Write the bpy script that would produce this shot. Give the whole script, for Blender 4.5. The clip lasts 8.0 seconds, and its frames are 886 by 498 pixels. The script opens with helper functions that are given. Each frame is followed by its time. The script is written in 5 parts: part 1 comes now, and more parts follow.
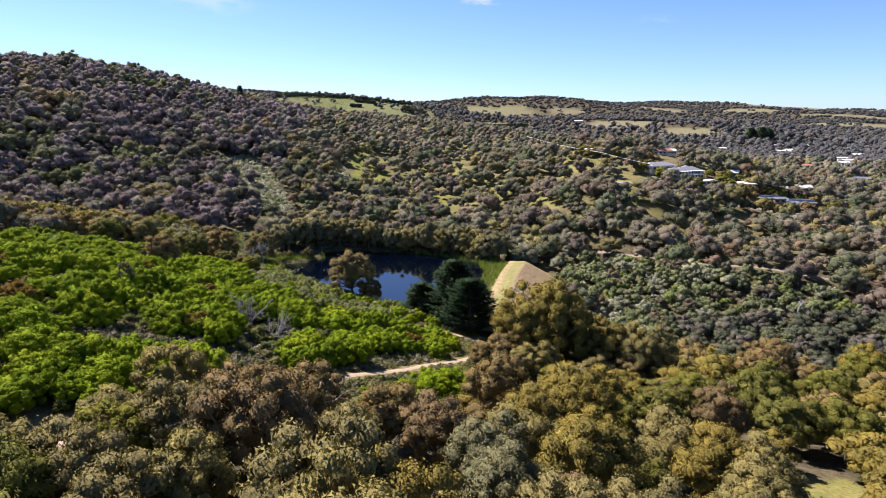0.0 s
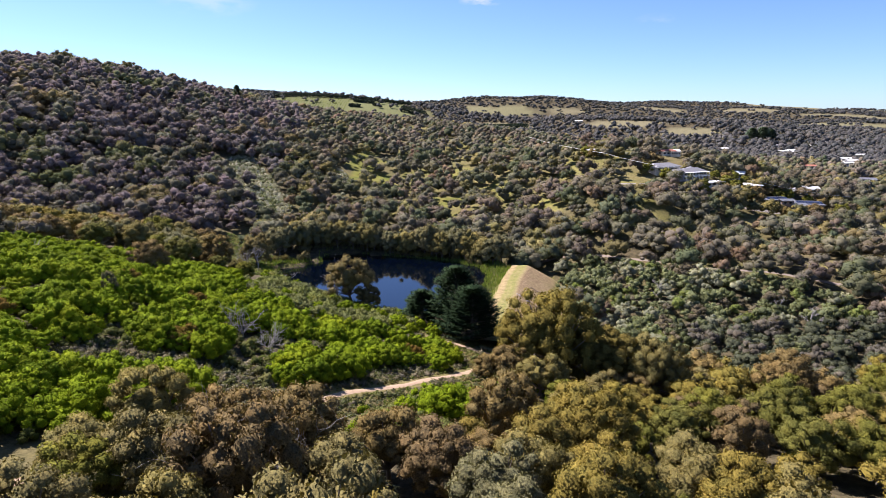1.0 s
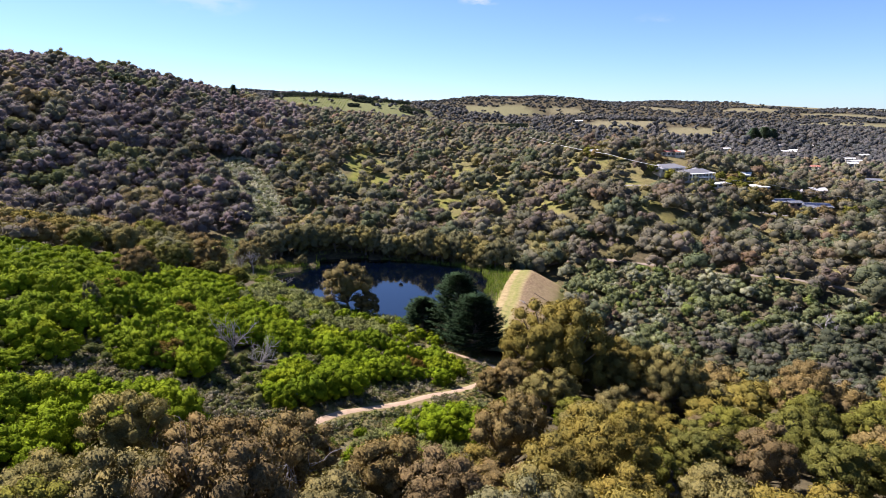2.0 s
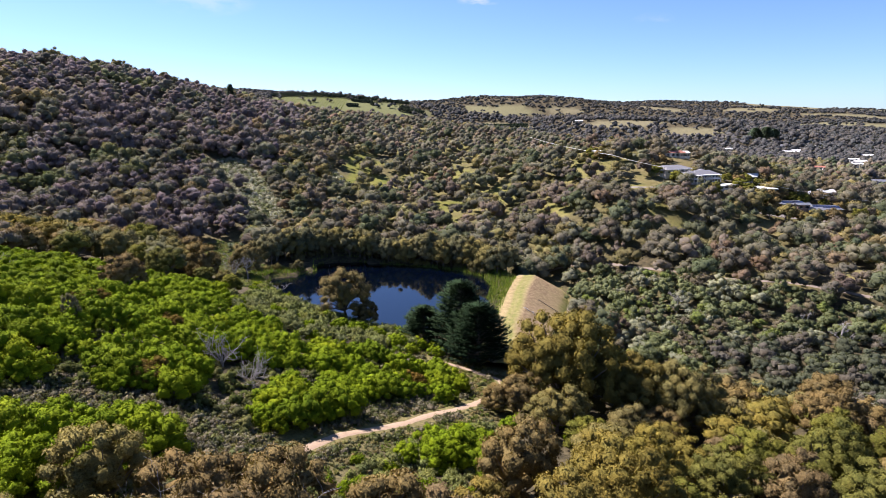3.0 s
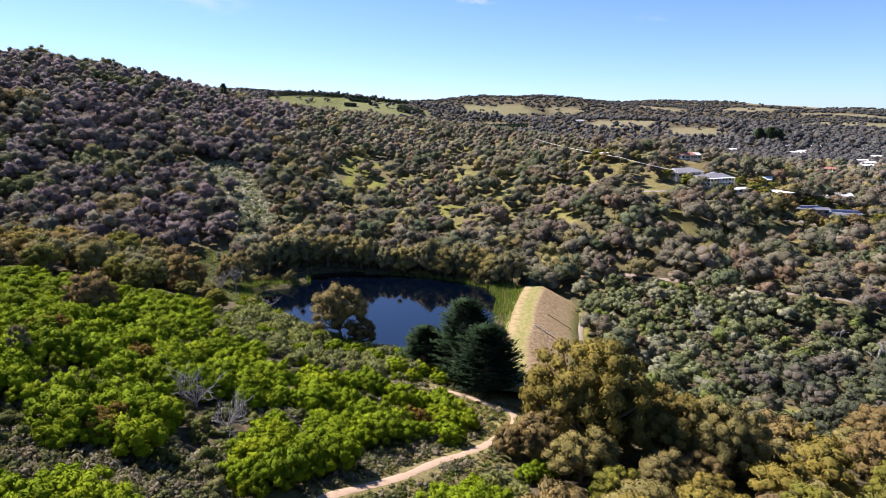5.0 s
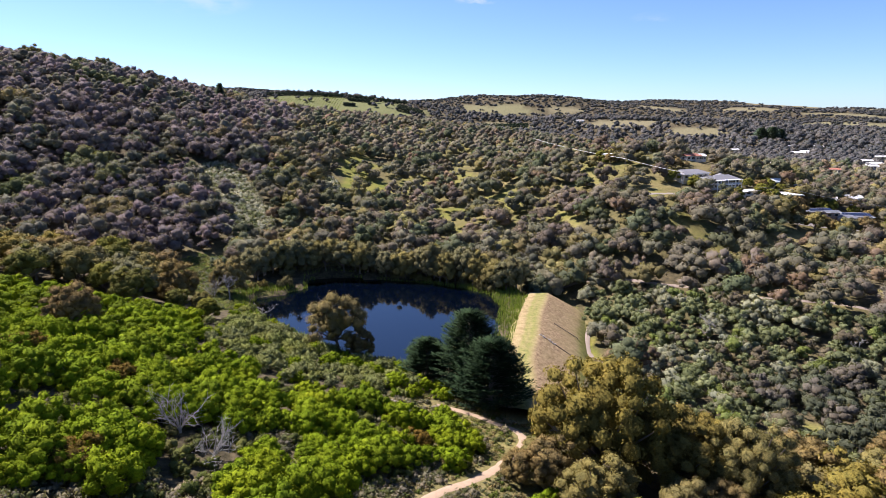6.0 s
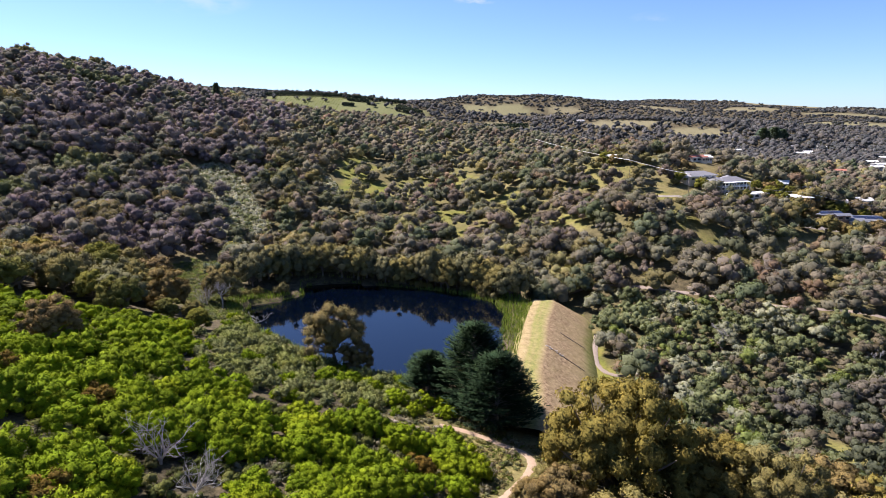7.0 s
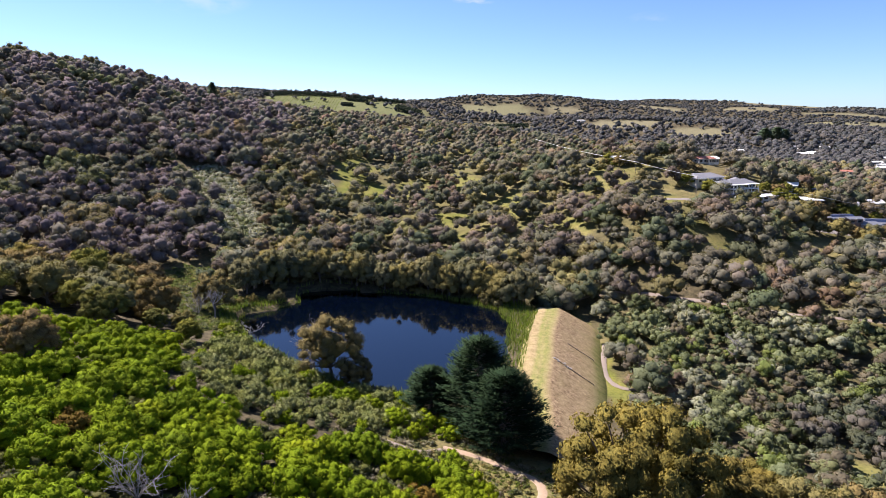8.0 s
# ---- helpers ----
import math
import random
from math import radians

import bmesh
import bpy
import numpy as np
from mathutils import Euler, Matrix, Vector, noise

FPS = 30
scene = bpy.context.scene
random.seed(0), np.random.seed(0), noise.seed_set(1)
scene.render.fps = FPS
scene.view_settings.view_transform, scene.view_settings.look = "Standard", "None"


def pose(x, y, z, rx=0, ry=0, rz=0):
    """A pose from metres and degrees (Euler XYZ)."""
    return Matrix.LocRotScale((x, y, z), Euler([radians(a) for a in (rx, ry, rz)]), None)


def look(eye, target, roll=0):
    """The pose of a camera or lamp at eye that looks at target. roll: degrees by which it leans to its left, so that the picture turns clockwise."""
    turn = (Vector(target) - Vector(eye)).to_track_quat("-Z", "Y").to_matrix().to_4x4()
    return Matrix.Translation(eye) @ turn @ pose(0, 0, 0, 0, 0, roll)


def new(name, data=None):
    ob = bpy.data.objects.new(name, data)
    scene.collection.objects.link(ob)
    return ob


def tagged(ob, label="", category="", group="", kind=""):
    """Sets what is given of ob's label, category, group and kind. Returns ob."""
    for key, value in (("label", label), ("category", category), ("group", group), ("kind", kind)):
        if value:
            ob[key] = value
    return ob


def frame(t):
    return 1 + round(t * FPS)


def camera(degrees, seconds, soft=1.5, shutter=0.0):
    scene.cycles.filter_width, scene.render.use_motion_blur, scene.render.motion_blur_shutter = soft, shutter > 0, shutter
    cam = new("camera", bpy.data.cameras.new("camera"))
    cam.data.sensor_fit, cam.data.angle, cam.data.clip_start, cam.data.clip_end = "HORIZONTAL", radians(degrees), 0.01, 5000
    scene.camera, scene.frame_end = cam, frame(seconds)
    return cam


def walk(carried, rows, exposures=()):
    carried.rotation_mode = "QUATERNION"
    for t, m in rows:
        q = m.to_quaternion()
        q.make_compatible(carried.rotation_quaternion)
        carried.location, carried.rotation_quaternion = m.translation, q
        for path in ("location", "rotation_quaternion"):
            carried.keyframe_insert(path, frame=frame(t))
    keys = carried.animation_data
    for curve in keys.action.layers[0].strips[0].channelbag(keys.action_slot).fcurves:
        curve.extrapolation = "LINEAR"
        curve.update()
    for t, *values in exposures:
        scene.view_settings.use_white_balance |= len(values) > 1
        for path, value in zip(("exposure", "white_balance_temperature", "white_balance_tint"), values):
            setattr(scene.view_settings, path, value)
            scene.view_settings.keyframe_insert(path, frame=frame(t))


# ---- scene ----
cam = camera(72.0, 8.0, soft=0.85)
WAY = [
    (0.0, (0.94, -0.29, 95.31), (-0.77, 155.94, 60.83)),
    (1.0, (0.11, 8.70, 95.49), (-1.38, 164.93, 60.96)),
    (2.0, (-0.75, 17.82, 95.71), (-2.02, 174.03, 61.12)),
    (3.0, (-1.63, 27.07, 95.95), (-2.67, 183.28, 61.31)),
    (4.0, (-2.53, 36.46, 96.22), (-3.38, 192.66, 61.54)),
    (5.0, (-3.47, 45.97, 96.54), (-4.08, 202.16, 61.78)),
    (6.0, (-4.43, 55.62, 96.88), (-4.83, 211.79, 62.06)),
    (7.0, (-5.41, 65.39, 97.25), (-5.60, 221.55, 62.38)),
    (8.0, (-6.43, 75.31, 97.63), (-6.40, 231.44, 62.72)),
]
walk(cam, [(t, look(eye, target)) for t, eye, target in WAY], exposures=[(0.0, 1.45, 6190, 23), (8.0, 1.45, 6190, 23)])

# ---------------------------------------------------------------- sky and sun
SUN_EL, SUN_AZ = 48.0, -53          # degrees above the horizon; degrees clockwise from straight ahead (+y)
world = bpy.data.worlds.new("sky")
scene.world = world
world.use_nodes = True
wn = world.node_tree
sky = wn.nodes.new("ShaderNodeTexSky")
sky.sky_type, sky.sun_disc = "NISHITA", False
sky.sun_elevation, sky.sun_rotation = radians(SUN_EL), radians(SUN_AZ)
sky.air_density, sky.dust_density, sky.ozone_density, sky.altitude = 0.8, 0.5, 3.4, 900
blue = wn.nodes.new("ShaderNodeMix")
blue.data_type, blue.blend_type = "RGBA", "MULTIPLY"
blue.inputs[0].default_value = 1.0
blue.inputs[7].default_value = (0.8, 0.95, 1.09, 1)
wn.links.new(sky.outputs[0], blue.inputs[6])
# thin wisps of cloud: direction, half-width, whiteness
way = wn.nodes.new("ShaderNodeTexCoord").outputs["Generated"]
wisp = wn.nodes.new("ShaderNodeTexNoise")
wisp.inputs["Scale"].default_value, wisp.inputs["Detail"].default_value = 22.0, 6.0
stretch = wn.nodes.new("ShaderNodeMapping")
stretch.inputs["Scale"].default_value = (1.0, 1.0, 3.0)
wn.links.new(way, stretch.inputs["Vector"])
wn.links.new(stretch.outputs[0], wisp.inputs["Vector"])
shade = blue.outputs[2]
for toward, half, white in (((0.0475, 0.9846, 0.1681), 0.035, 0.75), ((-0.3446, 0.9247, 0.1616), 0.075, 0.3), ((0.3022, 0.9439, 0.1328), 0.035, 0.16)):
    flat_way = wn.nodes.new("ShaderNodeVectorMath")
    flat_way.operation = "SUBTRACT"
    flat_way.inputs[1].default_value = toward
    wn.links.new(way, flat_way.inputs[0])
    squash = wn.nodes.new("ShaderNodeVectorMath")
    squash.operation = "MULTIPLY"
    squash.inputs[1].default_value = (1.0, 1.0, 2.8)
    wn.links.new(flat_way.outputs[0], squash.inputs[0])
    far = wn.nodes.new("ShaderNodeVectorMath")
    far.operation = "LENGTH"
    wn.links.new(squash.outputs[0], far.inputs[0])
    fade = wn.nodes.new("ShaderNodeMapRange")
    for k, v in enumerate((half, 0.0, 0.0, 1.0)):
        fade.inputs[k + 1].default_value = v
    wn.links.new(far.outputs["Value"], fade.inputs[0])
    curl = wn.nodes.new("ShaderNodeMapRange")
    for k, v in enumerate((0.42, 0.6, 0.0, white)):
        curl.inputs[k + 1].default_value = v
    wn.links.new(wisp.outputs[0], curl.inputs[0])
    dens = wn.nodes.new("ShaderNodeMath")
    dens.operation = "MULTIPLY"
    wn.links.new(fade.outputs[0], dens.inputs[0])
    wn.links.new(curl.outputs[0], dens.inputs[1])
    cloud = wn.nodes.new("ShaderNodeMix")
    cloud.data_type = "RGBA"
    cloud.inputs[7].default_value = (6.5, 6.5, 6.6, 1)
    wn.links.new(dens.outputs[0], cloud.inputs[0])
    wn.links.new(shade, cloud.inputs[6])
    shade = cloud.outputs[2]
wn.links.new(shade, wn.nodes["Background"].inputs[0])
wn.nodes["Background"].inputs[1].default_value = 0.06
sun_way = Vector((math.sin(radians(SUN_AZ)) * math.cos(radians(SUN_EL)), math.cos(radians(SUN_AZ)) * math.cos(radians(SUN_EL)), math.sin(radians(SUN_EL))))
sun_data = bpy.data.lights.new("sun", "SUN")
sun_data.energy, sun_data.angle, sun_data.color = 5.0, radians(0.53), (1.0, 0.94, 0.84)
sun = new("sun", sun_data)
sun.matrix_world = look(sun_way * 300, (0, 0, 0))


# ---------------------------------------------------------------- materials
def material(name, rough=0.9, spec=0.2):
    m = bpy.data.materials.new(name)
    m.use_nodes = True
    b = m.node_tree.nodes["Principled BSDF"]
    b.inputs["Roughness"].default_value = rough
    b.inputs["Specular IOR Level"].default_value = spec
    return m, m.node_tree, b


def node(tree, kind, **values):
    n = tree.nodes.new(kind)
    for k, v in values.items():
        n.inputs[k.replace("_", " ")].default_value = v
    return n


def noise_of(tree, scale, detail=4.0, rough=0.55, place=None):
    n = node(tree, "ShaderNodeTexNoise", Scale=scale, Detail=detail, Roughness=rough)
    if place is None:
        place = tree.nodes.new("ShaderNodeNewGeometry").outputs["Position"]
    tree.links.new(place, n.inputs["Vector"])
    return n.outputs["Fac"]


def ramp(tree, fac, stops):
    r = tree.nodes.new("ShaderNodeValToRGB")
    e = r.color_ramp.elements
    while len(e) < len(stops):
        e.new(0.5)
    for i, (p, c) in enumerate(stops):
        e[i].position, e[i].color = p, (*c, 1)
    tree.links.new(fac, r.inputs[0])
    return r.outputs[0]


def mix(tree, fac, a, b, blend="MIX"):
    n = tree.nodes.new("ShaderNodeMix")
    n.data_type, n.blend_type = "RGBA", blend
    for sock, v in ((n.inputs[0], fac), (n.inputs[6], a), (n.inputs[7], b)):
        if isinstance(v, (int, float)):
            sock.default_value = v
        elif isinstance(v, tuple):
            sock.default_value = (*v, 1)
        else:
            tree.links.new(v, sock)
    return n.outputs[2]


def bump(tree, b, height, strength=0.5, distance=0.1):
    n = node(tree, "ShaderNodeBump", Strength=strength, Distance=distance)
    tree.links.new(height, n.inputs["Height"])
    tree.links.new(n.outputs[0], b.inputs["Normal"])


def leaf_material(name, palette=None, glow=0.09):
    """Foliage: colour from the palette by object, or from the mesh's own tint; each leaf a little different."""
    m, t, b = material(name, 0.85, 0.03)
    if palette:
        rnd = t.nodes.new("ShaderNodeObjectInfo").outputs["Random"]
        base = ramp(t, rnd, [(i / (len(palette) - 1), tuple(0.8 * v for v in c)) for i, c in enumerate(palette)])
    else:
        a = t.nodes.new("ShaderNodeAttribute")
        a.attribute_name = "tint"
        base = a.outputs["Color"]
    geo = t.nodes.new("ShaderNodeNewGeometry")
    k = 0.65 if palette else 0.55
    leafy = ramp(t, geo.outputs["Random Per Island"], [(0, (1 - 0.22 * k,) * 3), (0.6, (1.0, 1.0, 1.0)), (1, (1 + 0.28 * k, 1 + 0.22 * k, 1 + 0.12 * k))])
    col = mix(t, 1.0, base, leafy, "MULTIPLY")
    patch = ramp(t, noise_of(t, 0.3, 3), [(0.3, (0.8, 0.84, 0.86)), (0.7, (1.2, 1.12, 0.98))])
    col = mix(t, 1.0, col, patch, "MULTIPLY")
    # fine noise: leaf tone, with the shade of leaf gaps painted as dark spots
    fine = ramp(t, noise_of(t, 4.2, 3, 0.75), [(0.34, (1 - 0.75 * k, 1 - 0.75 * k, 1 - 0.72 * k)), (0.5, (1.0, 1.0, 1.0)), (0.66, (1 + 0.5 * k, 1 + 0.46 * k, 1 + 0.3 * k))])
    bump(t, b, noise_of(t, 3.4, 3, 0.7), 0.7 * k, 0.5)
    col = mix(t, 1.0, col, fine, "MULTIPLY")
    t.links.new(col, b.inputs["Base Color"])
    tr = t.nodes.new("ShaderNodeBsdfTranslucent")
    t.links.new(mix(t, 1.0, col, (1.15, 1.2, 0.6), "MULTIPLY"), tr.inputs[0])
    ms = t.nodes.new("ShaderNodeMixShader")
    ms.inputs[0].default_value = glow
    t.links.new(b.outputs[0], ms.inputs[1])
    t.links.new(tr.outputs[0], ms.inputs[2])
    t.links.new(ms.outputs[0], t.nodes["Material Output"].inputs[0])
    return m


def plain_material(name, a, b_, scale=1.0, rough=0.85, relief=0.3, spec=0.25, metal=0.0):
    m, t, b = material(name, rough, spec)
    col = mix(t, noise_of(t, scale, 5), a, b_)
    col = mix(t, 1.0, col, ramp(t, noise_of(t, scale * 9, 3), [(0.3, (0.82, 0.82, 0.82)), (0.7, (1.15, 1.15, 1.15))]), "MULTIPLY")
    t.links.new(col, b.inputs["Base Color"])
    b.inputs["Metallic"].default_value = metal
    if relief:
        bump(t, b, noise_of(t, scale * 6, 4), relief, 0.05)
    return m


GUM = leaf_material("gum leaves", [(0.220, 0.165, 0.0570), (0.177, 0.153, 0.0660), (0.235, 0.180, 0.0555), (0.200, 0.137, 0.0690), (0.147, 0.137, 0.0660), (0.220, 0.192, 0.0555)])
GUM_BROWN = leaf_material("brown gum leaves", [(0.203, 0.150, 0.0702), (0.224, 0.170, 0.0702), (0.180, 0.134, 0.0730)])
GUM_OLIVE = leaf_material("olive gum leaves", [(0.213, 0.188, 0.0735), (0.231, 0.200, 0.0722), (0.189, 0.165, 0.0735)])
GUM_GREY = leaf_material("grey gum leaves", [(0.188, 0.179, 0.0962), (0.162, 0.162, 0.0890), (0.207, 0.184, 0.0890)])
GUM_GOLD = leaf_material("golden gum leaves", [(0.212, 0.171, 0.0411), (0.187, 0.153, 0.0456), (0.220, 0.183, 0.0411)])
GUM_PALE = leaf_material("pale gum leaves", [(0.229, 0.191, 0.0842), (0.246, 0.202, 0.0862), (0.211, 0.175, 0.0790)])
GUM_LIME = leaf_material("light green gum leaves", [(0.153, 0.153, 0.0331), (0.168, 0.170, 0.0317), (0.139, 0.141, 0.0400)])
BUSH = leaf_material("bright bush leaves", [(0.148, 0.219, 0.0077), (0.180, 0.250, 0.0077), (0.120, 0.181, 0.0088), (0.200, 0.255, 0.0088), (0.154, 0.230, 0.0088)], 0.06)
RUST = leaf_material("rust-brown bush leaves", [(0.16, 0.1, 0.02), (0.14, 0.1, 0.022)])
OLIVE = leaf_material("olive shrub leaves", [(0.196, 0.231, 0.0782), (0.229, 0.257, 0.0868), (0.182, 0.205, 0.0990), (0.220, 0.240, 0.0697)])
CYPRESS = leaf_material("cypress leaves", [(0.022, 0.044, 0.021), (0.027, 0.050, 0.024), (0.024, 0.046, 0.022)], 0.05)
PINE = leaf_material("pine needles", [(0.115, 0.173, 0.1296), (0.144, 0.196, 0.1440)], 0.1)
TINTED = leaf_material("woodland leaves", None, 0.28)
BARK = plain_material("bark", (0.11, 0.085, 0.065), (0.2, 0.17, 0.14), 2.5)
DEADWOOD = plain_material("dead wood", (0.34, 0.32, 0.3), (0.18, 0.165, 0.155), 3.0)

# ---------------------------------------------------------------- lie of the land
WATER = 18.4
# hills and hollows: centre x, y, height, half-widths
NEAR_LAND = [
    (-550.4, 622.4, 143.7, 353.6, 300.8), (-318.4, 560, 10.5, 169.6, 123.2), (-291.2, 171.2, 37.4, 179.2, 124.8), (-105.6, 147.2, 10.4, 64, 80),
    (-11.2, 14.4, -8.5, 19.2, 54.4), (142.4, 219.2, -13, 120, 128), (148.8, 505.6, 37, 126.4, 107.2), (-30.4, 488, -7, 107.2, 100.8),
    (36.8, 950.4, 40, 265.6, 323.2), (-209.6, 873.6, 27.5, 241.6, 329.6), (-91.2, 321.6, -6.4, 49.6, 68.8), (19.2, 321.6, -12.5, 112, 118.4),
    (649.6, 905.6, 13, 488, 558.4), (-502.4, -94.4, 82.9, 603.2, 185.6), (155.2, 288, 11, 72, 33.6), (-225.6, 336, -12.2, 108.8, 78.4),
    (585.6, 1624, 49.3, 488, 352), (-25.6, 385.6, 3.5, 89.6, 60.8), (105.6, 372.8, 22.4, 48, 54.4),
]
FAR_LAND = [
    (-368, 1890, 98, 530, 370), (-200, 1900, 14, 210, 190), (-860, 2520, 120, 650, 480), (200, 3250, 128, 900, 450), (-1440, 1440, 96, 640, 800),
    (1700, 3350, 90, 1200, 560), (2900, 4500, 112, 2300, 600), (2800, 3950, 28, 800, 420), (-100, 4450, 128, 2300, 550), (1440, 2300, 38, 600, 350), (-640, 640, -58, 200, 288),
    (-2300, 3300, 150, 1500, 1100),
]
POND = [(-88, 304), (-85.6, 312), (-77, 315.3), (-69, 325), (-71.2, 337.6), (-65, 343), (-56.8, 345), (-43.5, 343), (-27.6, 337.6), (-12.4, 333.2), (4.7, 325), (15.8, 313.6), (20, 298.4),
        (18.5, 290), (17.1, 281.6), (13.1, 261.2), (8, 247), (-3, 240), (-14, 237.5), (-25.6, 238.4), (-40, 241.6), (-54.4, 252.8), (-70.4, 268.8), (-82, 288)]


def inside(poly, x, y):
    """Signed distance to a polygon in the plan, positive inside (arrays)."""
    x, y = np.asarray(x, float), np.asarray(y, float)
    d, odd = np.full(x.shape, 1e9), np.zeros(x.shape, bool)
    for (ax, ay), (bx, by) in zip(poly, poly[1:] + poly[:1]):
        ex, ey = bx - ax, by - ay
        k = np.clip(((x - ax) * ex + (y - ay) * ey) / (ex * ex + ey * ey), 0, 1)
        d = np.minimum(d, np.hypot(x - ax - k * ex, y - ay - k * ey))
        if ay != by:
            odd ^= ((ay > y) != (by > y)) & (x < (bx - ax) * (y - ay) / (by - ay) + ax)
    return np.where(odd, d, -d)


def along(line, x, y):
    """Distance to a polyline in the plan (arrays)."""
    x, y = np.asarray(x, float), np.asarray(y, float)
    d = np.full(x.shape, 1e9)
    for (ax, ay), (bx, by) in zip(line, line[1:]):
        ex, ey = bx - ax, by - ay
        k = np.clip(((x - ax) * ex + (y - ay) * ey) / (ex * ex + ey * ey), 0, 1)
        d = np.minimum(d, np.hypot(x - ax - k * ex, y - ay - k * ey))
    return d


def wavy(x, y, scale, seed=0.0):
    """Smooth irregular field in -1..1 (arrays)."""
    x, y = np.asarray(x) / scale + seed, np.asarray(y) / scale - seed * 1.7
    return (np.sin(x * 1.7 + 1.3 * np.sin(y * 1.1)) + np.sin(y * 2.1 + 1.1 * np.sin(x * 1.3 + 2)) + 0.6 * np.sin(x * 3.7 - y * 2.9) + 0.5 * np.sin(x * 4.3 + y * 5.1 + 1)) / 3.1


def ground(x, y):
    x, y = np.asarray(x, float), np.asarray(y, float)
    z = np.full(np.broadcast(x, y).shape, 19.4)
    for cx, cy, a, rx, ry in NEAR_LAND + FAR_LAND:
        z = z + a * np.exp(-((x - cx) / rx) ** 2 - ((y - cy) / ry) ** 2)
    d = np.hypot(x, y)
    z = z + 0.35 * wavy(x, y, 14.0, 1.0) + np.clip((d - 480) / 1400, 0, 1) * 14 * wavy(x, y, 300.0, 3.0)
    near = inside(POND, x, y)
    z = np.where(near > -14, np.where(near > 0, np.minimum(z, WATER - 0.05 - 0.25 * near), np.maximum(z, WATER + 0.1 - 0.045 * near)), z)
    return np.where(near > 0, np.maximum(z, WATER - 4), z)


def g(x, y):
    return float(ground(x, y))


CREST = [(15.2, 204.8), (18.4, 219.2), (20.8, 240), (25.6, 260.8), (30.4, 284.8), (36, 305.2), (37.6, 314)]
TRACK = [(-120, 35.2), (-88, 57.6), (-61.6, 77.9), (-44.8, 99.2), (-32.5, 118.2), (-28.3, 127.7), (-22.4, 137.8), (-12.6, 147), (-4.8, 157.1), (3.8, 166.4), (10.4, 177.6), (14.1, 187.2), (13.8, 193.6), (8, 197.1), (2.4, 200.8), (-6.4, 203.2)]
SIDE_PATH = [(-6.4, 202.4), (-12, 198.9), (-18.6, 201.6), (-24, 204.2), (-29, 201)]
FAR_TRACK = [(39.2, 324.8), (54.4, 333.6), (72, 331.2), (97.6, 317.4), (116.8, 306.7), (134.4, 295.4), (153.6, 288), (179.2, 275.2), (208, 268.8)]
TOE_TRACK = [(55.5, 294.4), (51.2, 280.1), (49.2, 269), (50.6, 261.4), (55.5, 258.6), (62.4, 261.8), (69, 259.8), (83.2, 255)]
POWER_LINE = [(92.2, 733), (113, 455), (139, 424)]
RIDGE_ROAD = [(105.6, 403.2), (118.4, 412.8), (137.6, 419.2), (160, 419.2), (188.8, 403.2), (240, 400), (304, 412.8), (416, 432)]


# ---------------------------------------------------------------- mesh helpers
def add_mesh(name, verts, faces, mat, parent=None, label="", smooth=False, tint=None, normals=None):
    """One mesh object from arrays of corners and faces (all faces with the same number of corners)."""
    me = bpy.data.meshes.new(name)
    fill_mesh(me, verts, faces, smooth, tint, normals)
    me.materials.append(mat)
    ob = new(name, me)
    ob.parent = parent
    if label:
        ob["label"] = label
    return ob


def fill_mesh(me, verts, faces, smooth=False, tint=None, normals=None):
    verts, faces = np.asarray(verts, np.float32), np.asarray(faces, np.int32)
    n, k = faces.shape
    me.vertices.add(len(verts))
    me.vertices.foreach_set("co", verts.ravel())
    me.loops.add(n * k)
    me.loops.foreach_set("vertex_index", faces.ravel())
    me.polygons.add(n)
    me.polygons.foreach_set("loop_start", np.arange(0, n * k, k, dtype=np.int32))
    me.polygons.foreach_set("use_smooth", np.full(n, smooth))
    if tint is not None:
        at = me.attributes.new("tint", "FLOAT_COLOR", "POINT")
        at.data.foreach_set("color", np.c_[tint, np.ones(len(tint))].astype(np.float32).ravel())
    me.update(calc_edges=True)
    me.validate()
    if normals is not None:
        me.normals_split_custom_set_from_vertices(np.asarray(normals, np.float32))


def part(name, bm, mat, parent, label=""):
    me = bpy.data.meshes.new(name)
    bm.to_mesh(me)
    bm.free()
    me.materials.append(mat)
    ob = new(name, me)
    ob.parent = parent
    if label:
        ob["label"] = label
    return ob


def box(bm, x0, x1, y0, y1, z0, z1):
    v = [bm.verts.new(p) for p in ((x0, y0, z0), (x1, y0, z0), (x1, y1, z0), (x0, y1, z0), (x0, y0, z1), (x1, y0, z1), (x1, y1, z1), (x0, y1, z1))]
    for f in ((3, 2, 1, 0), (4, 5, 6, 7), (0, 1, 5, 4), (1, 2, 6, 5), (2, 3, 7, 6), (3, 0, 4, 7)):
        bm.faces.new([v[i] for i in f])


def tubes(paths, sides=5):
    """Tapered tubes; each path is a list of (point, radius). Quads."""
    vs, fs, base = [], [], 0
    for p in paths:
        for i, (c, r) in enumerate(p):
            c = Vector(c)
            ax = (Vector(p[min(i + 1, len(p) - 1)][0]) - Vector(p[max(i - 1, 0)][0])).normalized()
            u = ax.orthogonal().normalized()
            w = ax.cross(u)
            for k in range(sides):
                a = 2 * math.pi * k / sides
                vs.append(tuple(c + (u * math.cos(a) + w * math.sin(a)) * r))
        for i in range(len(p) - 1):
            for k in range(sides):
                a, b = base + i * sides + k, base + i * sides + (k + 1) % sides
                fs.append((a, b, b + sides, a + sides))
        base += len(p) * sides
    return np.array(vs), np.array(fs)


